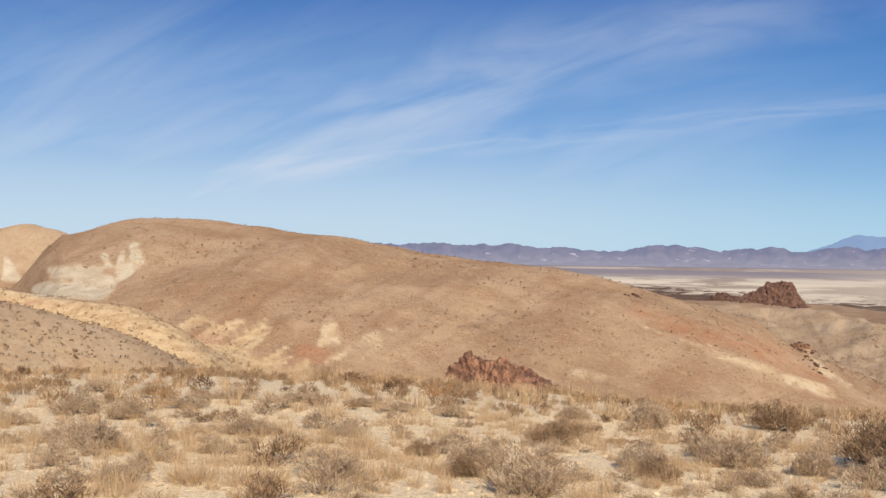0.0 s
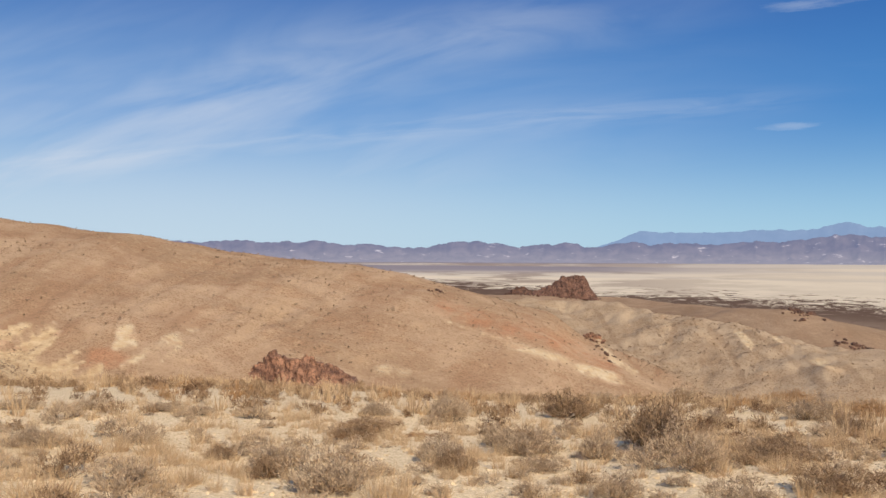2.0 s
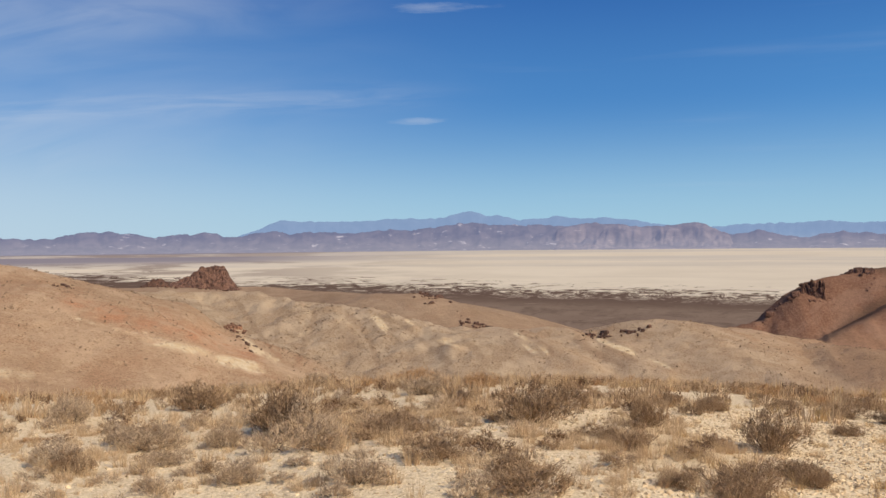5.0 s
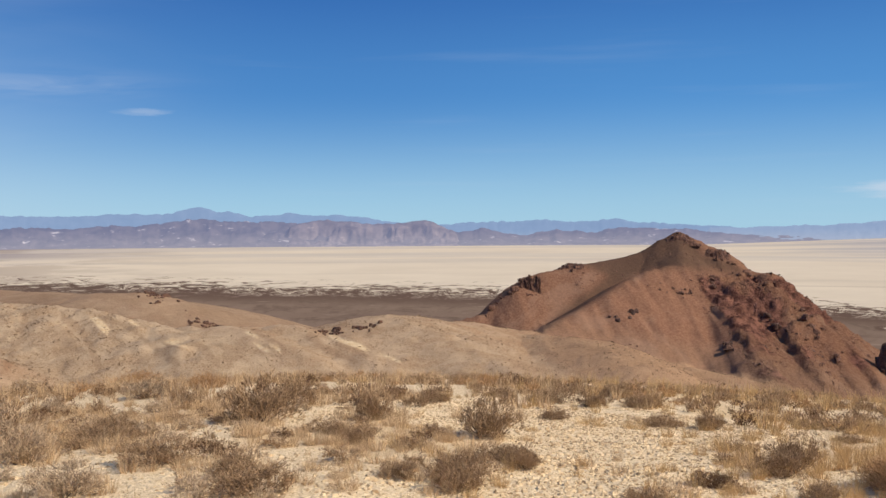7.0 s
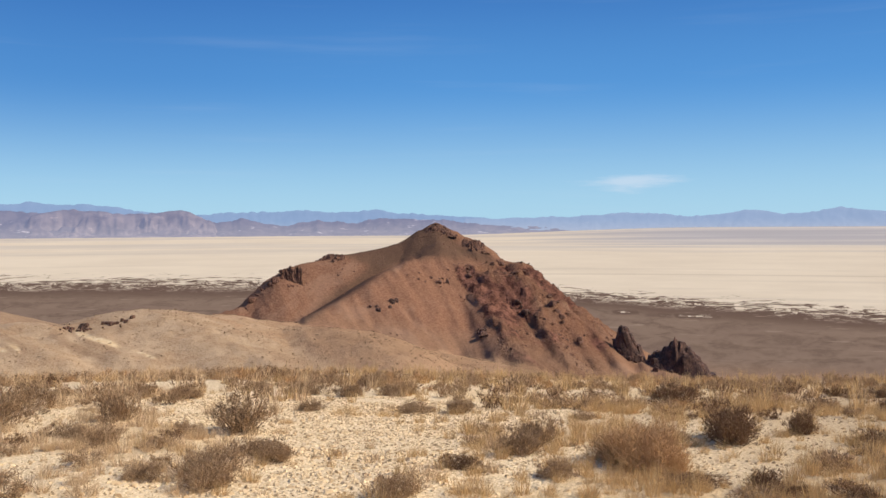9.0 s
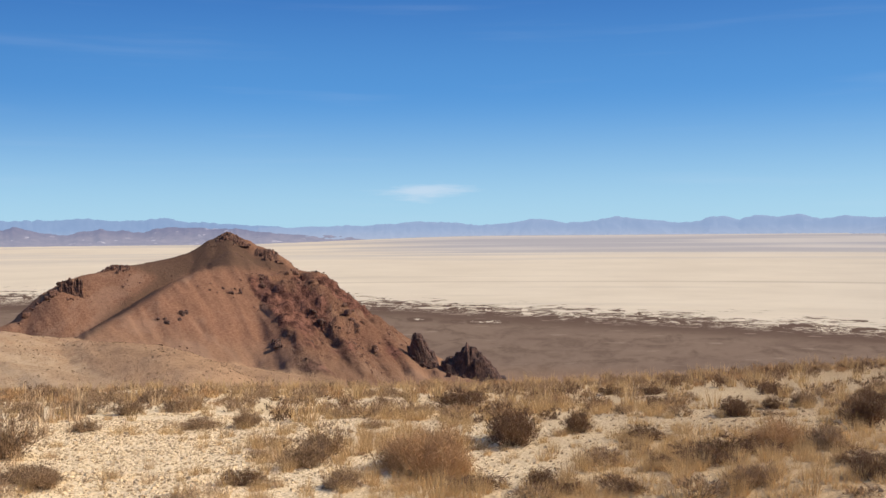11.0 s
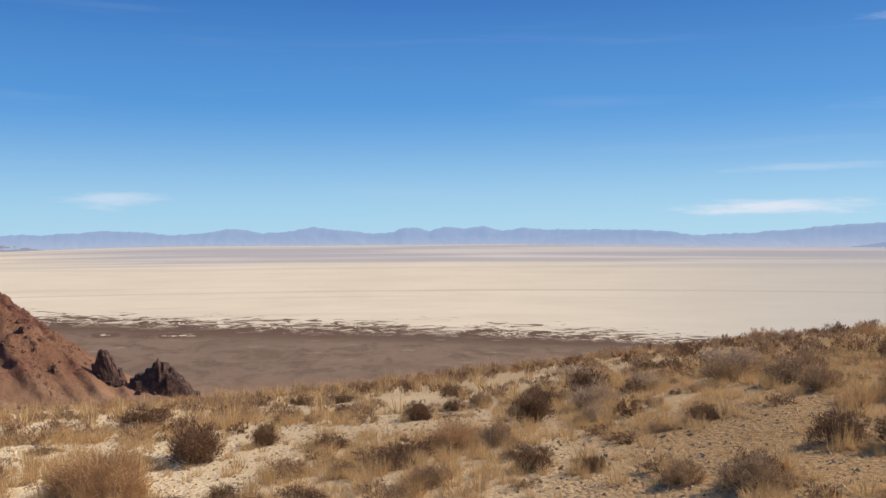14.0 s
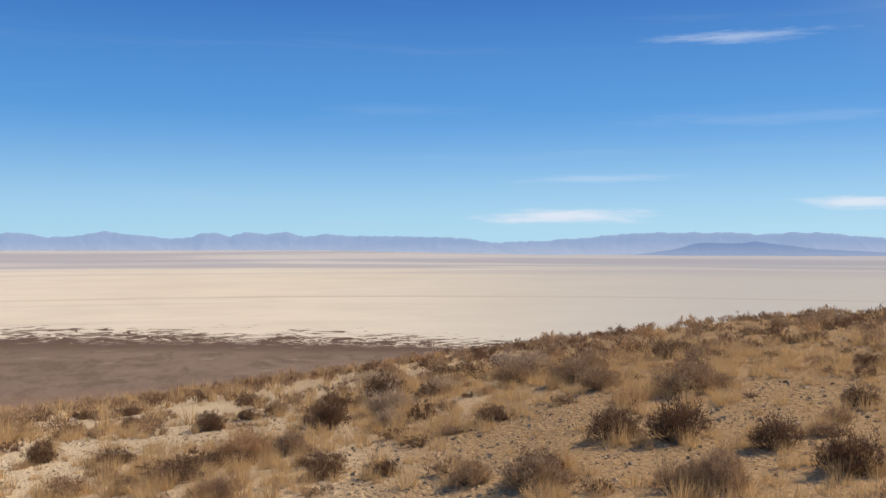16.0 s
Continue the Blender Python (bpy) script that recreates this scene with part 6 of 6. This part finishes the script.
GREY_C = [(50.6, 13.0, 0.46, 0.20), (53.6, 17.6, 0.73, 0.33), (56.9, 13.2, 0.70, 0.20), (57.6, 7.3, 0.47, 0.27), (59.6, 13.3, 0.47, 0.33), (64.2, 9.5, 0.55, 0.35), (65.1, 10.3, 0.54, 0.38), (66.8, 8.4, 0.44, 0.20),
          (67.1, 12.9, 0.38, 0.16), (90.7, 7.8, 0.39, 0.23), (91.5, 14.2, 0.41, 0.26), (93.8, 9.7, 0.49, 0.29), (94.8, 11.8, 0.60, 0.35), (102.9, 9.8, 0.33, 0.11), (105.1, 7.4, 0.36, 0.21), (105.6, 13.0, 0.73, 0.38),
          (108.9, 7.1, 0.56, 0.27), (109.1, 12.1, 0.74, 0.35), (109.7, 12.9, 0.58, 0.38), (110.7, 11.2, 0.62, 0.32), (115.8, 10.6, 0.86, 0.36), (116.7, 6.8, 0.36, 0.23), (118.0, 17.1, 0.58, 0.18), (118.8, 6.8, 0.46, 0.30)]
GREY_D = [(122.6, 21.1, 0.72, 0.19), (123.1, 8.4, 0.32, 0.14), (123.5, 8.9, 0.29, 0.13), (124.2, 14.5, 0.49, 0.15)]
DARK_A = [(-8.3, 10.0, 0.41, 0.22), (-5.5, 9.0, 0.48, 0.28), (-0.5, 11.7, 0.69, 0.29), (0.2, 12.8, 0.84, 0.24), (5.8, 9.6, 0.57, 0.24), (10.1, 11.7, 0.62, 0.25), (12.1, 16.3, 1.05, 0.60), (17.7, 11.7, 1.22, 0.71),
          (24.2, 10.8, 0.89, 0.27), (24.7, 11.5, 0.76, 0.29), (27.7, 8.9, 0.79, 0.33), (36.1, 16.2, 0.58, 0.20), (37.6, 10.5, 0.37, 0.20), (42.5, 8.0, 0.43, 0.20), (43.1, 14.5, 0.60, 0.27), (46.2, 8.1, 0.67, 0.35),
          (46.3, 7.7, 0.51, 0.29), (52.5, 15.1, 0.54, 0.33), (55.3, 15.6, 0.64, 0.29), (55.8, 16.0, 0.57, 0.25), (61.0, 8.5, 0.40, 0.16), (71.7, 16.0, 1.02, 0.39), (74.8, 8.2, 0.57, 0.15), (75.7, 11.3, 0.77, 0.47)]
DARK_B = [(76.0, 10.8, 0.69, 0.46), (78.9, 8.1, 0.37, 0.24), (79.5, 11.8, 0.48, 0.32), (80.3, 19.3, 0.67, 0.24), (80.4, 7.8, 0.31, 0.14), (82.6, 18.6, 0.65, 0.23), (83.3, 15.7, 0.45, 0.24), (83.6, 10.9, 0.50, 0.23),
          (83.7, 7.8, 0.52, 0.14), (85.3, 8.8, 0.30, 0.16), (87.8, 8.9, 0.70, 0.21), (88.0, 13.3, 0.46, 0.32), (88.2, 13.0, 0.44, 0.27), (88.5, 9.4, 0.63, 0.28), (89.6, 17.6, 0.61, 0.21), (90.0, 14.0, 0.40, 0.21),
          (95.2, 13.0, 0.66, 0.31), (95.2, 11.2, 0.51, 0.46), (95.2, 32.3, 0.57, 0.20), (95.9, 8.7, 0.53, 0.15), (96.5, 8.1, 0.32, 0.19), (97.8, 13.7, 0.70, 0.41), (99.8, 8.0, 0.27, 0.19), (100.8, 16.6, 0.66, 0.20)]
DARK_C = [(105.1, 10.2, 0.51, 0.18), (108.9, 7.4, 0.40, 0.25), (112.4, 8.6, 0.56, 0.34), (113.9, 13.6, 0.46, 0.28), (114.2, 13.9, 0.62, 0.29), (115.7, 8.4, 0.54, 0.42), (117.0, 13.3, 0.37, 0.12), (119.4, 13.0, 0.29, 0.09),
          (120.3, 14.8, 0.33, 0.13), (120.8, 8.0, 0.47, 0.31), (121.4, 14.9, 0.42, 0.18), (124.4, 9.6, 0.37, 0.22), (124.5, 11.9, 0.39, 0.17), (124.6, 7.2, 0.48, 0.35)]
RUSTY_A = [(24.5, 30.5, 1.09, 0.48), (29.0, 20.9, 0.87, 0.39), (71.2, 9.1, 0.62, 0.42), (72.6, 8.8, 0.5, 0.36), (70.1, 9.3, 0.46, 0.34), (71.9, 9.6, 0.5, 0.46), (90.9, 9.9, 0.50, 0.35), (96.7, 16.2, 0.65, 0.29), (98.6, 12.1, 0.54, 0.43), (98.9, 10.8, 0.36, 0.25), (101.2, 13.5, 0.61, 0.24),
          (105.7, 14.5, 0.73, 0.43), (106.1, 15.2, 0.68, 0.27)]
PALE_A = [(-21.6, 8.2, 0.58, 0.36), (-18.1, 8.1, 0.71, 0.35), (-16.3, 9.9, 0.64, 0.24), (-11.6, 9.7, 0.57, 0.24), (-10.7, 8.6, 0.56, 0.27), (-9.8, 12.9, 0.68, 0.24), (-7.0, 11.6, 0.55, 0.25), (2.0, 8.0, 0.62, 0.40),
          (59.1, 8.0, 0.56, 0.17)]
STRAWY_A = [(34.5, 21.1, 1.00, 0.40), (37.8, 22.3, 0.66, 0.28), (39.9, 21.7, 0.90, 0.27), (52.8, 12.6, 0.52, 0.16), (55.4, 12.7, 0.45, 0.20), (61.6, 19.4, 0.91, 0.30), (62.2, 7.5, 0.48, 0.23), (65.5, 20.9, 1.10, 0.32),
          (66.9, 8.8, 0.46, 0.24), (69.4, 14.3, 0.58, 0.26), (72.1, 10.6, 0.85, 0.38), (76.4, 15.0, 0.87, 0.46), (86.0, 9.5, 0.48, 0.28), (86.6, 10.5, 0.48, 0.28), (86.6, 8.5, 0.43, 0.20), (91.4, 10.6, 0.66, 0.31),
          (99.5, 11.7, 0.53, 0.24), (102.3, 10.1, 0.51, 0.24)]
taken = []
for kind, rows in (("tan", GREY_A), ("grey", GREY_B + GREY_C + GREY_D), ("dark", DARK_A + DARK_B + DARK_C), ("rust", RUSTY_A), ("pale", PALE_A), ("straw", STRAWY_A)):
    for i, (b, d, w, h) in enumerate(rows):
        x, y = at_bearing(b, d)
        # western sagebrush takes the paler twigs, which paint in its front light
        toned_kind = "tan" if kind == "rust" and b > 94 else "grey" if kind == "dark" and b < 60 else "tan" if kind == "grey" and b < 27 else kind
        set_plant(toned_kind, i, x, y, w * (1.3 if kind == "rust" else 1.08), h * RNG.uniform(0.95, 1.1))
        taken.append((x, y, w * 0.5))


def scatter(rng, count, r0, r1, density, size, gap=0.75, b0=-44.0, b1=138.0, tries=8):
    """Places over the near slope that keep clear of each other and of the shrubs already set."""
    out = []
    grid = {}
    cell = 1.2
    for x, y, q in taken:
        grid.setdefault((int(x // cell), int(y // cell)), []).append((x, y, q))
    for _ in range(count * tries):
        if len(out) >= count:
            break
        r = math.sqrt(rng.uniform(r0 * r0, r1 * r1))
        b = rng.uniform(b0, b1)
        x, y = at_bearing(b, r)
        if rng.uniform() > density(x, y, r, b):
            continue
        q = 0.5 * rng.uniform(*size)
        i, j = int(x // cell), int(y // cell)
        near = [p for a in (-1, 0, 1) for c in (-1, 0, 1) for p in grid.get((i + a, j + c), ())]
        if any((x - p[0]) ** 2 + (y - p[1]) ** 2 < (gap * (q + p[2])) ** 2 for p in near):
            continue
        grid.setdefault((i, j), []).append((x, y, q))
        taken.append((x, y, q))
        out.append((x, y, 2 * q))
    return out


def brush_density(x, y, r, b):
    return 1.0 - (0.95 - 0.12 * float(1 - smooth(np.array(b), 20, 40))) * float(bare_patch(np.array(x), np.array(y)))


def pick_kind(rng, b):
    dark = 0.02 + 0.24 * float(smooth(np.array(b), 12, 30)) + 0.2 * float(smooth(np.array(b), 60, 95))
    rust = 0.08 + 0.1 * float(np.exp(-((b - 85) / 15.0) ** 2))
    u = rng.uniform()
    return "small_dark" if u < dark else "small_rust" if u < dark + rust else "small_grey" if b > 20 + 30 * rng.uniform(-1, 1) else "small_tan"


for i, (x, y, w) in enumerate(scatter(RNG, 250, 4.6, 14.0, brush_density, (0.16, 0.55), 0.75)):
    set_plant(pick_kind(RNG, math.degrees(math.atan2(x, y))), i, x, y, w, w * RNG.uniform(0.3, 0.5))
for i, (x, y, w) in enumerate(scatter(RNG, 130, 7.0, 14.0, lambda x, y, r, b: 0.08 + 0.92 * brush_density(x, y, r, b), (0.3, 0.75), 0.7, -34.0, 36.0)):
    set_plant("small_tan" if RNG.uniform() < 0.55 else "pale" if RNG.uniform() < 0.7 else "small_grey", i, x, y, w, w * RNG.uniform(0.34, 0.5))
for i, (x, y, w) in enumerate(scatter(RNG, 190, 4.2, 14.0, lambda x, y, r, b: 0.15 + 0.85 * brush_density(x, y, r, b), (0.16, 0.42), 0.6)):
    set_plant("pale" if math.degrees(math.atan2(x, y)) < 50 + 15 * RNG.uniform(-1, 1) else "straw", i, x, y, w, w * RNG.uniform(0.4, 0.65))


def bush_layer(name, label, spots, makers, mat, seed, split=False):
    rng = np.random.default_rng(seed)
    if split:
        edge = [math.degrees(math.atan2(p[0], p[1])) + 12 * rng.uniform(-1, 1) for p in spots]
        bush_layer(name, label.replace("straw-coloured", "pale beige"), [p for p, e in zip(spots, edge) if e < 52], makers, PALE_STRAW, seed + 1)
        spots = [p for p, e in zip(spots, edge) if e >= 52]
    p = np.array(spots)
    n = len(p)
    arrays = strewn(makers, rng.integers(0, len(makers), n), p[:, 0], p[:, 1], terrain(p[:, 0], p[:, 1]) - 0.01, rng.uniform(0, 6.28, n), p[:, 2], p[:, 2] * rng.uniform(0.8, 1.15, n))
    ob = new(name, mesh_from(name, *arrays, mat))
    tagged(ob, label, "scrub", kind="stuff")


def loose_brush(seed, twigs, width, tall=0.36, length=0.1):
    rng = np.random.default_rng(seed)
    return twiggy(rng, 20, twigs // 20, length, width, 0.9, 0.55, tall, 0.05)


def loose_grass(seed, count, width, tall=0.65):
    v, f = stems(np.random.default_rng(seed), count, 0.45, tall, width, 1.0, 0.4)
    v = v.reshape(-1, 5, 3)[:, [0, 1, 4]].reshape(-1, 3)
    return v, np.arange(len(v)).reshape(-1, 3)


rng = np.random.default_rng(500)
mid = scatter(rng, 1250, 13.5, 26, brush_density, (0.25, 0.7), 0.8)
far = scatter(rng, 1400, 26, 62, lambda x, y, r, b: 0.7, (0.25, 0.65), 0.8)
tone = rng.uniform(0, 1, len(mid) + len(far))
east = np.array([float(smooth(np.array(math.degrees(math.atan2(p[0], p[1]))), 55, 95)) for p in mid + far])
for k, (mat, lo, hi) in enumerate(((DUSK, 0, None), (TWIG, None, 0.88), (RUST, 0.88, 1.01))):
    cut = 0.14 + 0.2 * east
    for band, spots, offset, twigs, width in (("near", mid, 0, 260, 0.026), ("far", far, len(mid), 100, 0.05)):
        t_, c_ = tone[offset:offset + len(spots)], cut[offset:offset + len(spots)]
        sel = t_ < c_ if k == 0 else (t_ >= c_) & (t_ < 0.88) if k == 1 else t_ >= np.maximum(0.88, c_)
        chosen = [p for p, q in zip(spots, sel) if q]
        if chosen:
            bush_layer("scrub", ("dark brown", "grey-tan", "rusty")[k] + " dry scrub spread over the slope", chosen, [loose_brush(600 + 10 * k + s, twigs, width, 0.38 if k == 0 else 0.44, 0.1 if k == 0 else 0.12) for s in range(4)], mat, 40 + k)
taken.clear()
skirts = []
for b, d, w, h in GREY_B + GREY_C + GREY_D + DARK_A + DARK_B + DARK_C + RUSTY_A:
    for _ in range(4 if b > 60 else 3):
        x, y = at_bearing(b, d)
        turn = rng.uniform(0, 6.28)
        reach = w * rng.uniform(0.35, 0.75)
        skirts.append((x + reach * math.cos(turn), y + reach * math.sin(turn), rng.uniform(0.18, 0.34)))
tufts = skirts + scatter(rng, 4000, 4.0, 16, lambda x, y, r, b: (0.06 + 0.94 * brush_density(x, y, r, b)) * (0.55 + 0.2 * float(smooth(np.array(b), 55, 75)) - 0.15 * float(smooth(np.array(b), 98, 112))), (0.12, 0.38), 0.3)
bush_layer("dry_grass", "short straw-coloured dry grass between the shrubs", tufts, [loose_grass(700 + s, 60, 0.017, 0.62 + 0.08 * (s % 3)) for s in range(5)], STRAW, 60, True)
tufts = scatter(rng, 6000, 14, 60, lambda x, y, r, b: 0.85 - 0.5 * float(smooth(np.array(b), 92, 106)), (0.25, 0.6), 0.3)
tufts = [(x, y, w * (1 - 0.4 * float(smooth(np.array(math.degrees(math.atan2(x, y))), 88, 104)))) for x, y, w in tufts]
bush_layer("dry_grass", "straw-coloured dry grass along the brow of the slope", tufts, [loose_grass(720 + q, 30, 0.032, 0.85) for q in range(5)], STRAW, 61, True)


def hill_scrub():
    """Low clumps of scrub dotted over the farther slopes."""
    rng = np.random.default_rng(900)
    n = 56000
    b, d = rng.uniform(-46, 70, n), np.sqrt(rng.uniform(62 ** 2, 330 ** 2, n))
    x, y = d * np.sin(np.radians(b)), d * np.cos(np.radians(b))
    keep = (rng.uniform(0, 1, n) < 0.25 + 0.75 * smooth(fbm(x / 30, y / 30, 4, 77), -0.2, 0.3)) & (rng.uniform(0, 1, n) < np.where(d < 130, 1.0, np.where((b > 12) & (d > 200), 0.45, 0.5)))
    x, y, d = x[keep], y[keep], d[keep]
    b2, d2 = rng.uniform(-46, -19, 9000), rng.uniform(66, 172, 9000)
    x, y, d = np.append(x, d2 * np.sin(np.radians(b2))), np.append(y, d2 * np.cos(np.radians(b2))), np.append(d, d2)
    b3, d3 = rng.uniform(16, 24, 1500), rng.uniform(225, 300, 1500)
    x, y = np.append(x, d3 * np.sin(np.radians(b3))), np.append(y, d3 * np.cos(np.radians(b3)))
    b4, d4 = rng.uniform(30, 62, 2500), rng.uniform(150, 290, 2500)
    x, y = np.append(x, d4 * np.sin(np.radians(b4))), np.append(y, d4 * np.cos(np.radians(b4)))
    red = np.maximum.reduce([spine_height(x, y, *SPINES[q]) for q in SPINES if q.startswith("red_") and q != "red_apron"]) + EYE
    z = terrain(x, y)
    keep = (red < z - 3) | (rng.uniform(0, 1, len(x)) < 0.2)
    x, y, z = x[keep], y[keep], z[keep]
    n = len(x)
    w = 0.34 * np.exp(np.clip(rng.normal(0, 0.4, n), -0.8, 0.9)) * np.where(x < 0, np.where(np.hypot(x, y) < 172, 0.85, 1.2), 1.1)
    makers = [dome_twigs(np.random.default_rng(910 + s), 8, 0.42, 0.6, 0.3, 0.36, 0.0) for s in range(6)]
    arrays = strewn(makers, rng.integers(0, 6, n), x, y, z, rng.uniform(0, 6.28, n), w, w * 0.9)
    ob = new("hill_scrub", mesh_from("hill_scrub", *arrays, HILLBRUSH))
    tagged(ob, "small dry bushes dotted over the tan hills", "scrub", kind="stuff")


HILLBRUSH = plant_material("hill_brush", (0.21, 0.14, 0.085), (0.42, 0.295, 0.185), (0.32, 0.215, 0.13))
hill_scrub()


def open_gravel(rng, count):
    b = np.where(rng.uniform(0, 1, count * 4) < 0.5, rng.uniform(-40, 135, count * 4), rng.normal(53, 10, count * 4))
    d = np.sqrt(rng.uniform(4.8 ** 2, 15 ** 2, count * 4))
    x, y = d * np.sin(np.radians(b)), d * np.cos(np.radians(b))
    keep = rng.uniform(0, 1, len(x)) * (1 + 0.5 * smooth(b, 66, 90) - 0.9 * smooth(b, 92, 104)) < 0.08 + 0.92 * bare_patch(x, y)
    return x[keep][:count], y[keep][:count]


def pebbles(name, label, count, spot, mat, seed, size):
    """Loose angular stones half sunk in the soil, as one sheet."""
    rng = np.random.default_rng(seed)
    shape = np.array([(-1, -0.8, -0.4), (1, -0.7, -0.4), (0.9, 0.8, -0.4), (-0.9, 0.7, -0.4), (-0.4, 0.1, 0.8), (0.5, -0.1, 0.7)])
    face = np.array([(0, 1, 5), (0, 5, 4), (1, 2, 5), (2, 3, 4), (2, 4, 5), (3, 0, 4)])
    x, y = spot(rng, count)
    n = len(x)
    s = size * np.exp(np.clip(rng.normal(0, 0.4, n), -1, 0.8))
    turn = rng.uniform(0, 6.28, n)
    v = shape[None] * (1 + 0.4 * rng.uniform(-1, 1, (n, 6, 3))) * (s[:, None] * rng.uniform(0.6, 1.2, (n, 3)))[:, None, :] * np.array([0.6, 0.6, 0.42])
    c, q = np.cos(turn)[:, None], np.sin(turn)[:, None]
    v = np.stack([v[..., 0] * c - v[..., 1] * q, v[..., 0] * q + v[..., 1] * c, v[..., 2]], -1) + np.stack([x, y, terrain(x, y)], -1)[:, None]
    f = face[None] + 6 * np.arange(n)[:, None, None]
    ob = new(name, mesh_from(name, v.reshape(-1, 3), f.reshape(-1, 3), mat))
    tagged(ob, label, "stones", kind="stuff")


pebbles("gravel", "loose cream gravel on bare ground", 36000, open_gravel, PEBBLE, 6, 0.028)


def stony_rise(rng, count):
    b, d = rng.uniform(96, 130, count * 3), np.sqrt(rng.uniform(6.5 ** 2, 20 ** 2, count * 3))
    x, y = d * np.sin(np.radians(b)), d * np.cos(np.radians(b))
    keep = rng.uniform(0, 1, len(x)) < 0.15 + 0.85 * smooth(fbm(x / 1.6, y / 1.6, 3, 91), -0.05, 0.3)
    return x[keep][:count], y[keep][:count]


pebbles("dark_stones", "dark brown stones and clods strewn on the dry rise", 4000, stony_rise, CLOD, 9, 0.015)
